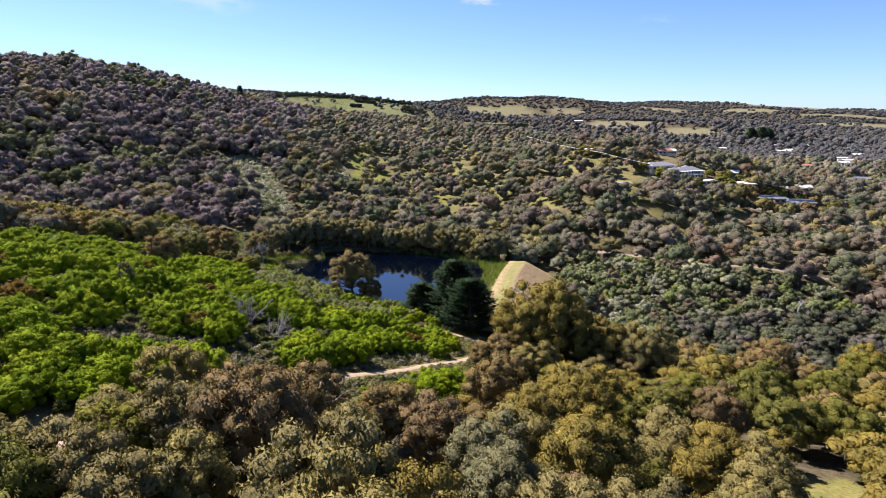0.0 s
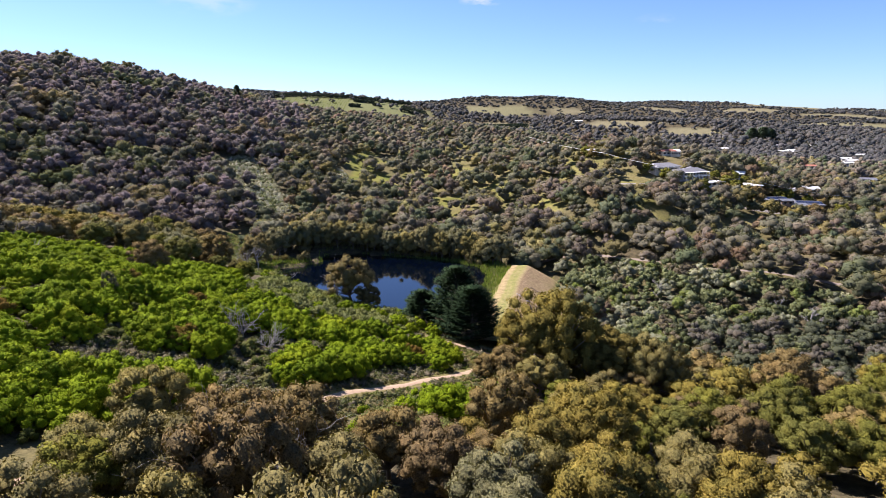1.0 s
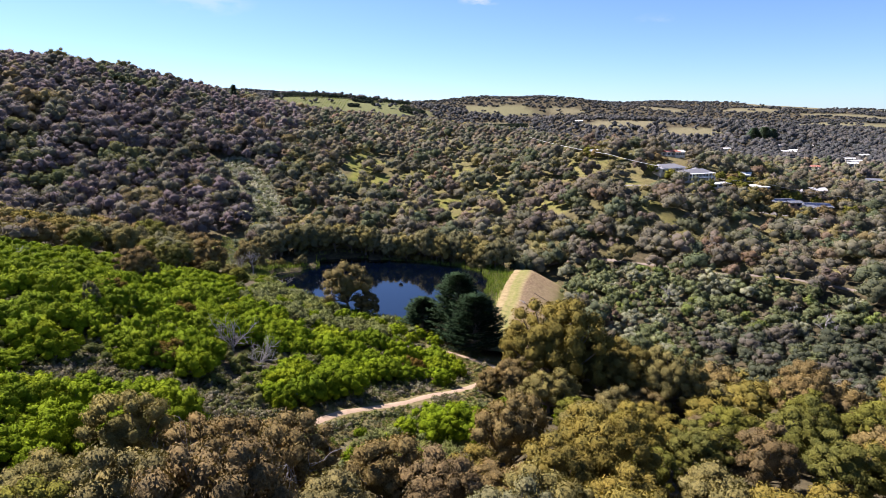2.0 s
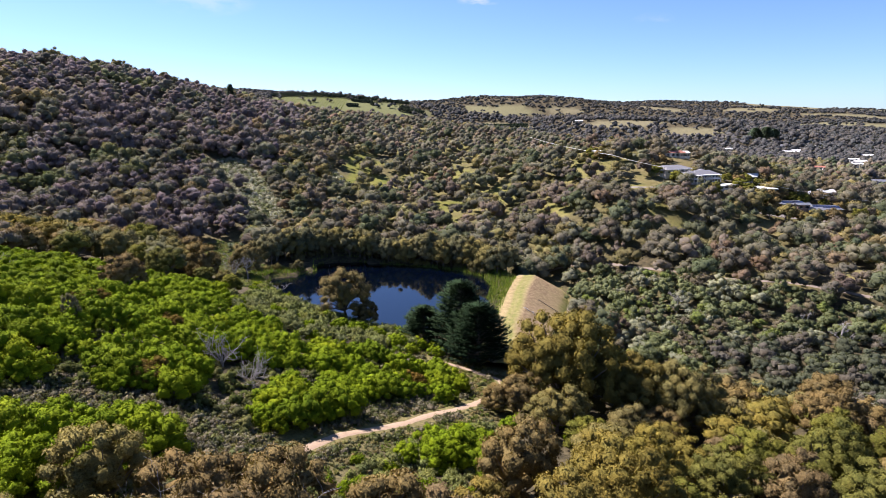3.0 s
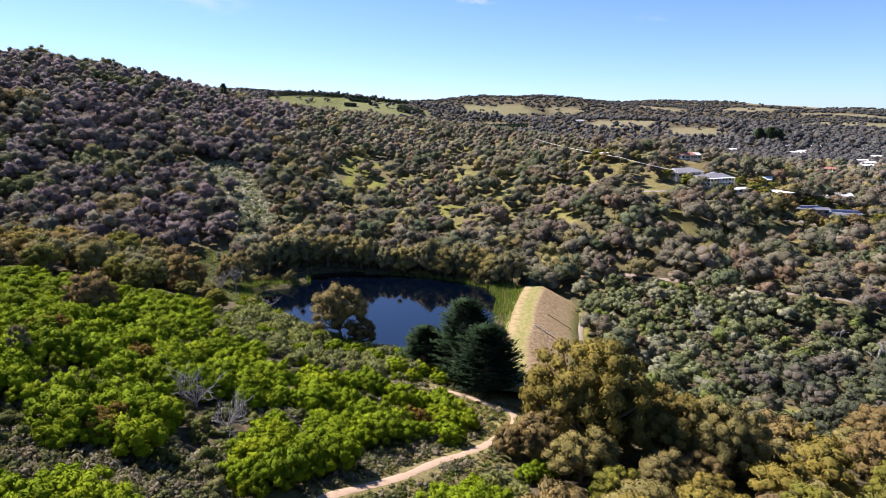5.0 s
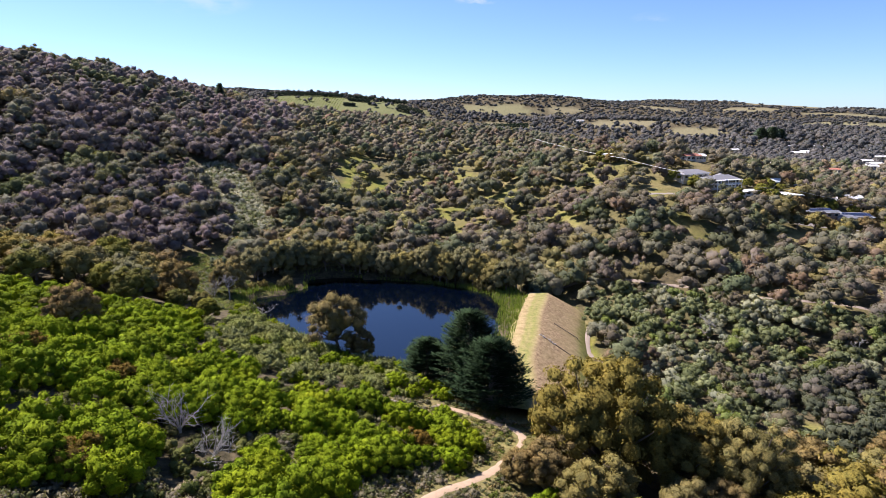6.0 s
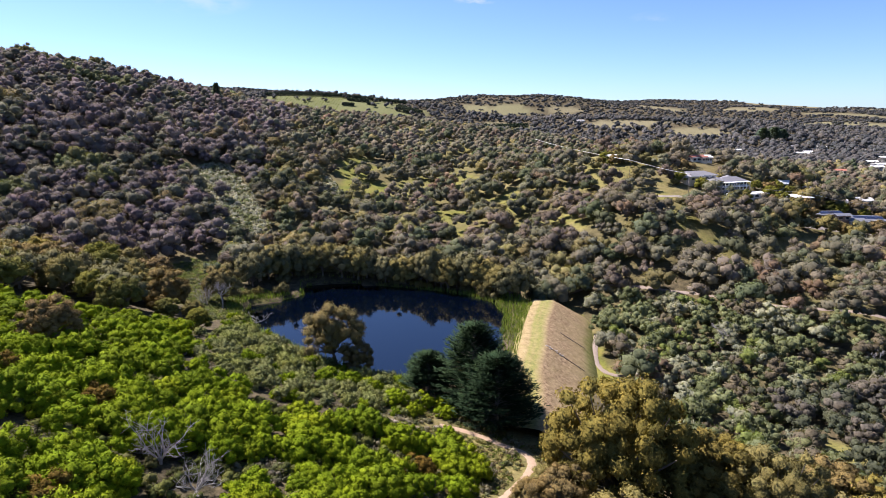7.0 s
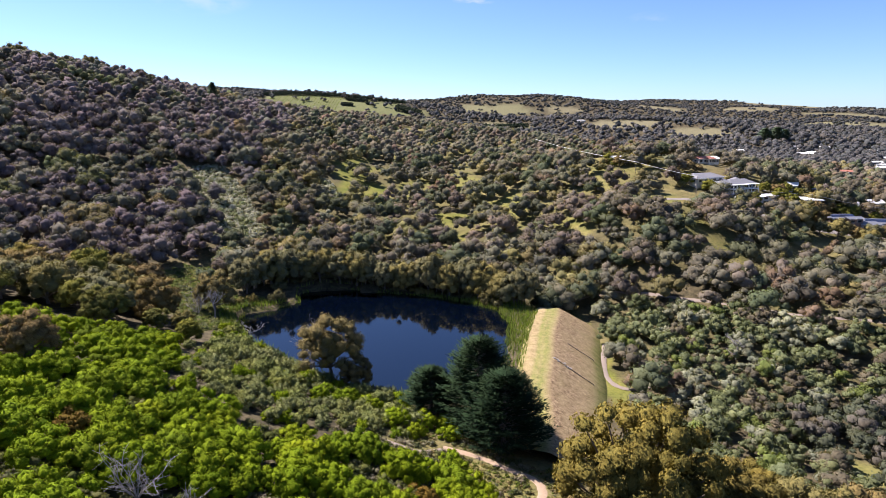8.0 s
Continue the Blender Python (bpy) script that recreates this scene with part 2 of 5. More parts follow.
def leaf_quads(rng, place, out, size, flat=0.62, spread=0.4):
    """Diamond leaf sprays at the given places, facing about outwards."""
    n = len(place)
    nrm = out + rng.normal(0, spread, (n, 3))
    nrm /= np.linalg.norm(nrm, axis=1)[:, None] + 1e-9
    u = np.cross(nrm, rng.normal(0, 1, (n, 3)))
    u /= np.linalg.norm(u, axis=1)[:, None] + 1e-9
    w = np.cross(nrm, u)
    s = (size * rng.uniform(0.6, 1.35, n))[:, None]
    lift = nrm * s * 0.18
    v = np.stack([place - u * s, place + w * s * flat + lift, place + u * s, place - w * s * flat + lift], 1)
    return v.reshape(-1, 3), np.arange(4 * n).reshape(n, 4)


def ball_dirs(rng, n, low=-0.45):
    z = rng.uniform(low, 1, n)
    a = rng.uniform(0, 2 * math.pi, n)
    r = np.sqrt(1 - z * z)
    return np.c_[r * np.cos(a), r * np.sin(a), z]


def ico_ball(level):
    bm = bmesh.new()
    bmesh.ops.create_icosphere(bm, subdivisions=level, radius=1.0)
    v = np.array([tuple(p.co) for p in bm.verts])
    f = np.array([[p.index for p in q.verts] for q in bm.faces])
    bm.free()
    return v, f


BALL, FINE_BALL = ico_ball(1), ico_ball(2)


def heads(rng, subs, radius, height, base, low=-0.25, swell=0.36, ragged=0.16):
    """Rounded leaf heads spread over an uneven dome that reaches from base to base + height: centres and radii."""
    i = np.arange(subs)
    z = 1 - (1 - low) * (i + 0.5) / subs
    a = i * 2.39996 + rng.uniform(0, 6) + rng.normal(0, 0.15, subs)
    r = np.sqrt(np.clip(1 - z * z, 0, 1))
    size = radius * swell * rng.uniform(0.72, 1.28, subs)
    k = rng.uniform(1 - 1.6 * ragged, 1 + ragged, subs) * (1 + ragged * np.sin(a * 2 + rng.uniform(0, 6)) + 0.6 * ragged * np.sin(a * 3 + rng.uniform(0, 6)))
    out = radius * (1 - 0.62 * swell)
    c = np.c_[r * np.cos(a) * k * out, r * np.sin(a) * k * out, base + (height - 0.7 * size) * (0.3 + 0.7 * z) * np.clip(k, 0.72, 1.12)]
    return c, size


def crown(rng, centres, sizes, leaves, size, squash=0.82, low=-0.5, spread=0.42, core=0.86, fine=False, hug=(0.86, 1.1), slim=0.62, dome_part=0.3, wild=0.2, lobes=6, lump=0.2, fill=0.6):
    """Leaf heads like cauliflower: a lumpy heart each, leaf sprays lying over it, and one filler inside. Corners, triangles, normals."""
    vs, fs, ns, base = [], [], [], 0
    mid = np.mean(centres, axis=0) - (0, 0, 0.4 * np.ptp(centres[:, 2]) + 0.5)
    ball_v, ball_f = FINE_BALL if fine else BALL
    for c, r in zip(centres, sizes):
        shape = np.array([r, r, r * squash])
        dome = (c - mid) / (np.linalg.norm(c - mid) + 1e-9)
        knobs = ball_dirs(rng, lobes, -0.2)
        tall = rng.uniform(0.4, 1.2, lobes) * lump

        def swollen(d):
            near = np.exp((d @ knobs.T - 1) / 0.1) * tall
            return (1 - 0.4 * lump + near.max(axis=1))[:, None]

        vs.append(c + ball_v * swollen(ball_v) * shape * core * rng.uniform(0.92, 1.06, (len(ball_v), 1)))
        fs.append(ball_f + base)
        ns.append(ball_v * (1 - dome_part) + dome * dome_part + rng.normal(0, wild * 0.6, (len(ball_v), 3)))
        base += len(ball_v)
        n = max(6, int(leaves * (r / np.mean(sizes)) ** 2))
        d = ball_dirs(rng, n, low)
        bulge = swollen(d)
        p = c + d * shape * bulge * rng.uniform(*hug, (n, 1))
        nrm = d + rng.normal(0, spread, (n, 3))
        nrm /= np.linalg.norm(nrm, axis=1)[:, None]
        u = np.cross(nrm, rng.normal(0, 1, (n, 3)))
        u /= np.linalg.norm(u, axis=1)[:, None] + 1e-9
        w = np.cross(nrm, u)
        s = (size * rng.uniform(0.6, 1.4, n))[:, None]
        vs.append(np.stack([p + u * s * 1.1, p + (-0.55 * u + slim * w) * s, p + (-0.55 * u - slim * w) * s], 1).reshape(-1, 3))
        fs.append(np.arange(3 * n).reshape(-1, 3) + base)
        ns.append(np.repeat(d * (1 - dome_part) + dome * dome_part + nrm * wild + rng.normal(0, wild, (n, 3)), 3, 0))
        base += 3 * n
    if fill and len(centres) > 2:
        c = np.mean(centres, axis=0)
        span = (np.ptp(centres[:, 0]) + np.ptp(centres[:, 1])) / 4
        vs.append(c - (0, 0, 0.12 * span) + BALL[0] * (span * fill, span * fill, max(np.ptp(centres[:, 2]) * 0.5, 0.4) * fill))
        fs.append(BALL[1] + base)
        ns.append(BALL[0])
    n = np.concatenate(ns)
    return np.concatenate(vs), np.concatenate(fs), n / (np.linalg.norm(n, axis=1)[:, None] + 1e-9)


def limbs(rng, centres, base_r, fork, count, lean=0.0):
    """A trunk that forks into limbs which reach clumps of the crown."""
    top = np.array([lean, lean * 0.5, fork])
    paths = [[((0, 0, -0.9), base_r * 1.35), ((0.03, 0, 0.8), base_r), (tuple(top), base_r * 0.75)]]
    pick = rng.choice(len(centres), min(count, len(centres)), replace=False)
    for j in pick:
        c = centres[j]
        mid = top + (c - top) * 0.5 + rng.normal(0, 0.25, 3) + np.array([0, 0, -0.2])
        paths.append([(tuple(top - (0, 0, 0.2)), base_r * 0.55), (tuple(mid), base_r * 0.32), (tuple(c), base_r * 0.1)])
    return tubes(paths, 6)

# ---------------------------------------------------------------- ground sheet
MEADOWS = [  # open grass: centre x, y, half-widths, greenness
    (-61, 492, 21, 28, 0.95), (-74, 545, 18, 30, 0.9), (-28, 508, 13, 20, 0.7), (-48, 627.2, 10, 26, 0.7), (-35.2, 720, 16, 28, 0.5), (10, 522, 18, 21, 0.7), (4, 404, 8, 9, 0.85), (16, 608, 19.2, 40, 0.45), (-2, 445, 14, 17, 0.8), (34, 462, 19, 22, 0.7),
    (105.6, 520, 13, 16, 0.35), (92, 460, 13, 15, 0.5), (122, 412, 13, 16, 0.6), (122, 348, 12, 13, 0.5), (166, 358, 15, 15, 0.45), (4, 700, 22, 36, 0.6), (-44, 780, 20, 45, 0.5), (179.2, 340.8, 18, 10, 0.3), (84, 425, 12, 13, 0.4), (200, 304, 28, 14, 0.3), (-116, 332, 15, 14, 0.9), (-103, 306, 13, 17, 0.92), (-88, 319, 7, 6, 0.9), (-92, 284, 10, 14, 0.8),
    (-2.2, 80, 5.6, 14.4, 0.4), (67.2, 96, 17.6, 11.2, 0.6), (6.4, 188.8, 9.6, 9.6, 0.5), (102.4, 211.2, 10, 6, 0.6), (188.8, 377.6, 16, 9, 0.3), (153.6, 400, 16, 7, 0.4), (62, 388, 10, 10, 0.45), (49, 288, 5, 34, 0.9), (50, 258, 7, 10, 0.8),
]
PADDOCKS = [  # far farm fields: centre x, y, half-widths, greenness
    (-300, 1765, 230, 150, 0.9), (160, 1545, 42, 60, 0.7), (425, 1520, 105, 55, 0.2), (520, 1360, 50, 60, 0.25), (225, 2915, 190, 110, 0.45), (552, 1345, 34, 60, 0.25), (1053, 3115, 120, 70, 0.2), (1519, 3163, 170, 80, 0.2),
    (2240, 4120, 330, 170, 0.2), (1420, 2250, 230, 200, 0.35), (2026, 3034, 330, 70, 0.25), (251, 855, 42, 34, 0.5), (549, 2942, 90, 60, 0.2), (800, 2744, 60, 80, 0.2), (118, 1640, 40, 40, 0.3), (2700, 3700, 400, 110, 0.2),
]


def meadow_at(x, y):
    """How open the ground is (0 to 1) and how green its grass."""
    x, y = np.asarray(x, float), np.asarray(y, float)
    op, gr = np.zeros(x.shape), np.full(x.shape, 0.35)
    for group, ragged in ((MEADOWS, 0.38), (PADDOCKS, 0.3)):
        for cx, cy, rx, ry, green in group:
            e = 1.15 - np.hypot((x - cx) / rx, (y - cy) / ry) + ragged * wavy(x, y, 0.45 * min(rx, ry), cx * 0.01)
            e = np.clip(e * 3.5, 0, 1)
            gr = np.where(e > op, green, gr)
            op = np.maximum(op, e)
    return op, gr


front = np.radians(np.linspace(-52, 52, 330))
rest = np.radians(np.linspace(52, 308, 70))[1:-1]
angles = np.concatenate([front, rest])
radii = np.concatenate([[9.0], 14.0 * 1.0195 ** np.arange(0, 302)])
aa, rr = np.meshgrid(angles, radii)
gx, gy = rr * np.sin(aa), rr * np.cos(aa)
gz = ground(gx, gy)
na = len(angles)
verts = np.concatenate([np.c_[gx.ravel(), gy.ravel(), gz.ravel()]])
ri, ai = np.meshgrid(np.arange(len(radii) - 1), np.arange(na), indexing="ij")
q0, q1 = ri * na + ai, ri * na + (ai + 1) % na
faces = np.stack([q0, q0 + na, q1 + na, q1], -1).reshape(-1, 4)
middle = len(verts)
verts = np.concatenate([verts, [(0, 0, g(0, 0))]])
fan = np.stack([np.full(na // 2, middle), np.arange(0, na - 1, 2), np.arange(1, na, 2), np.arange(2, na + 1, 2) % na], -1)
faces = np.concatenate([faces, fan])
opened, green = meadow_at(verts[:, 0], verts[:, 1])
# thin grass under the open woodland of the far slope, round the houses and beside the track
vx, vy = verts[:, 0], verts[:, 1]
glade = np.clip(1.3 - np.hypot((vx - 60) / 210, (vy - 480) / 190), 0, 1) * 0.65
glade = np.maximum(glade, np.clip(1.6 - along(TRACK, vx, vy) / 11, 0, 1) * 0.75)
glade = np.maximum(glade, np.clip(1.4 - np.hypot(vx + 2, vy - 205) / 22, 0, 1) * 0.35)
glade = np.where((inside(POND, vx, vy) > -12) & (vy > 300), 0.0, glade)
glade = np.clip(glade + 0.45 * wavy(vx, vy, 21.0, 6.0) * (glade > 0.05), 0, 0.9)
green = np.where(glade > opened, 0.45 + 0.35 * wavy(vx, vy, 40.0, 2.0), green)
opened = np.maximum(opened, glade)

gm, gt, gb = material("ground", 0.95, 0.1)
at = gt.nodes.new("ShaderNodeAttribute")
at.attribute_name = "tint"
sep = gt.nodes.new("ShaderNodeSeparateColor")
gt.links.new(at.outputs["Color"], sep.inputs[0])
litter = ramp(gt, noise_of(gt, 0.35, 6), [(0.3, (0.035, 0.03, 0.018)), (0.5, (0.075, 0.062, 0.035)), (0.7, (0.11, 0.088, 0.05))])
grass_green = ramp(gt, noise_of(gt, 0.12, 6), [(0.3, (0.1, 0.125, 0.018)), (0.55, (0.165, 0.17, 0.03)), (0.75, (0.21, 0.185, 0.05))])
grass_dry = ramp(gt, noise_of(gt, 0.15, 6), [(0.3, (0.16, 0.135, 0.055)), (0.55, (0.25, 0.2, 0.095)), (0.75, (0.31, 0.245, 0.13))])
grass = mix(gt, sep.outputs[1], grass_dry, grass_green)
# haze painted in: far grass fades to a greyer tan and green
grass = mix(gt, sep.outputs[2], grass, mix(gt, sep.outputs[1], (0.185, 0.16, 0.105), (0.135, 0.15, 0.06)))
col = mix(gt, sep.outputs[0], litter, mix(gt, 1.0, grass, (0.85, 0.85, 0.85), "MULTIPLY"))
col = mix(gt, 1.0, col, ramp(gt, noise_of(gt, 1.1, 6, 0.7), [(0.3, (0.55, 0.58, 0.5)), (0.5, (1.0, 1.0, 1.0)), (0.7, (1.3, 1.25, 1.15))]), "MULTIPLY")
gt.links.new(col, gb.inputs["Base Color"])
bump(gt, gb, noise_of(gt, 1.6, 6), 0.7, 0.5)
# third tint channel: share of painted haze, growing from 900 m out
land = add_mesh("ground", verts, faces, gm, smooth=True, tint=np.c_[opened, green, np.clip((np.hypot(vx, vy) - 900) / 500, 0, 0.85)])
tagged(land, "rolling ground with leaf litter, grass and farm paddocks", "ground", kind="structure")

# pond
wm, wt, wb = material("pond water", 0.045, 1.0)
wb.inputs["Base Color"].default_value = (0.0004, 0.0014, 0.0045, 1)
wb.inputs["IOR"].default_value = 1.42
bump(wt, wb, noise_of(wt, 1.1, 3), 0.035, 0.05)
bm = bmesh.new()
ring = []
for i, (x, y) in enumerate(POND):
    x2, y2 = POND[(i + 1) % len(POND)]
    for k in (0, 0.5):
        px, py = x + (x2 - x) * k, y + (y2 - y) * k
        ox, oy = px + 32, py - 291
        s = 1 + 4.0 / math.hypot(ox, oy)
        ring.append(bm.verts.new((-32 + ox * s, 291 + oy * s, WATER)))
bm.faces.new(ring)
bmesh.ops.recalc_face_normals(bm, faces=bm.faces)
pond = part("water", bm, wm, None)
tagged(pond, "still dark blue dam water reflecting trees and sky", "pond", kind="structure")


def line_points(line, step):
    pts = [Vector((*p, 0)) for p in line]
    out = []
    for i in range(len(pts) - 1):
        p0, p1, p2, p3 = pts[max(i - 1, 0)], pts[i], pts[i + 1], pts[min(i + 2, len(pts) - 1)]
        n = max(2, int((p2 - p1).length / step))
        for k in range(n):
            u = k / n
            out.append(0.5 * (2 * p1 + (p2 - p0) * u + (2 * p0 - 5 * p1 + 4 * p2 - p3) * u * u + (3 * p1 - p0 - 3 * p2 + p3) * u ** 3))
    return out + [pts[-1]]


# dam embankment: crest, wet slope to the pond, dry slope to the gully
dm, dt, db = material("dam grass", 0.95, 0.1)
at = dt.nodes.new("ShaderNodeAttribute")
at.attribute_name = "tint"
sep = dt.nodes.new("ShaderNodeSeparateColor")
dt.links.new(at.outputs["Color"], sep.inputs[0])
straw = ramp(dt, noise_of(dt, 0.5, 6), [(0.3, (0.22, 0.165, 0.082)), (0.5, (0.32, 0.245, 0.125)), (0.7, (0.39, 0.3, 0.165))])
brown = ramp(dt, noise_of(dt, 0.9, 6, 0.7), [(0.36, (0.13, 0.08, 0.05)), (0.5, (0.29, 0.2, 0.115)), (0.64, (0.45, 0.34, 0.2))])
lawn = ramp(dt, noise_of(dt, 0.6, 6), [(0.35, (0.16, 0.18, 0.045)), (0.65, (0.28, 0.265, 0.09))])
col = mix(dt, sep.outputs[0], straw, lawn)
col = mix(dt, 1.0, mix(dt, sep.outputs[1], col, brown), (0.8, 0.8, 0.8), "MULTIPLY")
col = mix(dt, 1.0, col, ramp(dt, noise_of(dt, 2.2, 6, 0.7), [(0.3, (0.55, 0.55, 0.52)), (0.5, (1.0, 1.0, 1.0)), (0.7, (1.25, 1.22, 1.15))]), "MULTIPLY")
dt.links.new(col, db.inputs["Base Color"])
bump(dt, db, noise_of(dt, 3.0, 5), 0.6, 0.2)
# across the wall: offset to the dry side, height below the crest, greenness, brownness
PROFILE = [(-14.0, -5.6, 0.6, 0), (-8.0, -2.4, 0.8, 0), (-5.2, -0.5, 0.3, 0), (-4.2, 0.0, 0.0, 0), (-2.4, 0.05, 0.1, 0), (-1.2, 0.05, 0.85, 0), (0.0, 0.1, 0.6, 0), (1.2, 0.05, 0.85, 0), (2.4, 0.0, 0.5, 0), (3.4, -0.1, 0.0, 0),
           (4.4, -0.5, 0.0, 0.9), (7.0, -1.8, 0, 0.6), (10.0, -3.4, 0, 0.7), (13.5, -5.2, 0, 0.4), (16.5, -6.8, 0.1, 0.1), (18.6, -8.2, 0.8, 0), (20.6, -9.8, 1.0, 0), (23.0, -12.5, 0.9, 0)]
pts = line_points(CREST, 2.5)
verts, tint = [], []
for i, p in enumerate(pts):
    d = (pts[min(i + 1, len(pts) - 1)] - pts[max(i - 1, 0)]).normalized()
    side = Vector((d.y, -d.x, 0))
    near_end = max(0.0, 1 - i / 5) + 2.2 * max(0.0, (i - len(pts) + 3) / 2)
    for o, h, gg, bb in PROFILE:
        q = p + side * o
        w = float(wavy(q.x, q.y, 2.5, 4))
        verts.append((q.x, q.y, 20.5 + h + 0.09 * w - 0.4 * near_end))
        tint.append((min(1, max(0, gg + 0.25 * w)), min(1, max(0, bb + 0.3 * float(wavy(q.x, q.y, 4.0, 7)) * (bb > 0))), 0))
k = len(PROFILE)
faces = [(i * k + j, i * k + j + 1, (i + 1) * k + j + 1, (i + 1) * k + j) for i in range(len(pts) - 1) for j in range(k - 1)]
dam = add_mesh("dam_embankment", verts, faces, dm, smooth=True, tint=np.array(tint))
tagged(dam, "mown straw-coloured earth dam wall beside the pond", "dam", kind="structure")

# tracks
DIRT = plain_material("track dirt", (0.27, 0.19, 0.125), (0.37, 0.275, 0.19), 0.7, 0.95, 0.5, 0.1)
GREY_DIRT = plain_material("grey track dirt", (0.18, 0.145, 0.118), (0.25, 0.205, 0.17), 0.7, 0.95, 0.5, 0.1)
ASPHALT = plain_material("worn road", (0.17, 0.155, 0.14), (0.25, 0.22, 0.19), 0.5, 0.9, 0.3, 0.2)


def lay_track(name, line, width, mat, label, lift=0.1):
    pts = line_points(line, 1.0)
    verts, n = [], 7
    for i, p in enumerate(pts):
        d = (pts[min(i + 1, len(pts) - 1)] - pts[max(i - 1, 0)]).normalized()
        side = Vector((d.y, -d.x, 0))
        w = width * (1 + 0.16 * float(wavy(p.x, p.y, 3.0, 2)))
        for j in range(n):
            u = j / (n - 1) * 2 - 1
            jag = 0.12 * width * float(wavy(p.x * 2, p.y * 2, 1.2, j)) if abs(u) == 1 else 0
            q = p + side * (u * w / 2 + jag)
            edge = -0.14 if abs(u) == 1 else (0.03 if j == 3 else -0.02)
            verts.append((q.x, q.y, g(q.x, q.y) + lift + edge))
    faces = [(i * n + j, i * n + j + 1, (i + 1) * n + j + 1, (i + 1) * n + j) for i in range(len(pts) - 1) for j in range(n - 1)]
    return tagged(add_mesh(name, verts, faces, mat, smooth=True), label, "track", kind="structure")


lay_track("dirt_track", TRACK, 2.4, DIRT, "pale sandy dirt track winding between bushes and gums")
lay_track("footpath", SIDE_PATH, 1.2, GREY_DIRT, "narrow sandy footpath through the scrub")
lay_track("dirt_track", FAR_TRACK, 2.4, GREY_DIRT, "pale dirt track behind the dam and gully")
lay_track("dirt_track", TOE_TRACK, 2.1, GREY_DIRT, "grey dirt track at the foot of the dam wall", 0.3)
lay_track("road", RIDGE_ROAD, 5.0, ASPHALT, "narrow worn road on the ridge below the houses", 0.25)

# ---------------------------------------------------------------- trees as things
def tree_kind(name, seeds, build, leaf, bark):
    """Ready-made trees of one kind, with trunk and crown meshes to be shared."""
    made = []
    for s in seeds:
        rng = np.random.default_rng(s)
        (tv, tf), (lv, lf, ln) = build(rng)
        tm, cm = bpy.data.meshes.new(name + " trunk"), bpy.data.meshes.new(name + " crown")
        fill_mesh(tm, tv, tf, True)
        tm.materials.append(bark)
        fill_mesh(cm, lv, lf, True, normals=ln)
        cm.materials.append(leaf)
        made.append((tm, cm))
    return made


def set_tree(name, kind, x, y, scale, turn, label, category="tree", group="", drop=0.0, tall=1.0, leaf=None):
    root = new(name)
    root.matrix_basis = Matrix.LocRotScale((x, y, g(x, y) - drop), Euler((0, 0, turn)), (scale, scale, scale * tall))
    for nm, me in zip(("trunk", "crown"), kind):
        ob = new(nm, me)
        ob.parent = root
        if leaf and nm == "crown":
            ob.material_slots[0].link, ob.material_slots[0].material = "OBJECT", leaf
    return tagged(root, label, category, group)


def gum(subs, leaves, size, radius, height, base, limb_count, swell=0.34, open_=0.0, low=-0.3, squash=0.85, fill=0.72):
    """Gum tree: rounded leaf heads over an uneven dome; open_ drops heads, so that limbs show."""
    def build(rng):
        c, r = heads(rng, subs, radius, height, base, low, swell, 0.1)
        stay = rng.random(len(c)) >= open_
        c, r = c[stay], r[stay]
        return limbs(rng, c, 0.05 * radius + 0.08, base * 0.7, limb_count, rng.uniform(-0.4, 0.4)), crown(rng, c, r, leaves, size, squash, fine=True, fill=fill, core=0.74, hug=(0.74, 1.1), spread=0.6, dome_part=0.48, wild=0.24, lobes=8, lump=0.3)
    return build


def bush(rng):
    c, r = heads(rng, 24, 3.9, 4.2, 0.5, -0.2, 0.25, 0.13)
    return limbs(rng, c, 0.16, 0.8, 5), crown(rng, c, r, 96, 0.17, 0.95, core=0.8, hug=(0.76, 1.08), spread=0.45, dome_part=0.4, lobes=6, lump=0.34, wild=0.2, fill=0.75)


def shrub(rng):
    c, r = heads(rng, 14, 3.2, 3.8, 0.4, -0.2, 0.32, 0.16)
    return limbs(rng, c, 0.14, 0.7, 4), crown(rng, c, r, 84, 0.22, 1.1, low=-0.3, spread=0.65, core=0.64, hug=(0.64, 1.18), wild=0.26, fill=0.75)


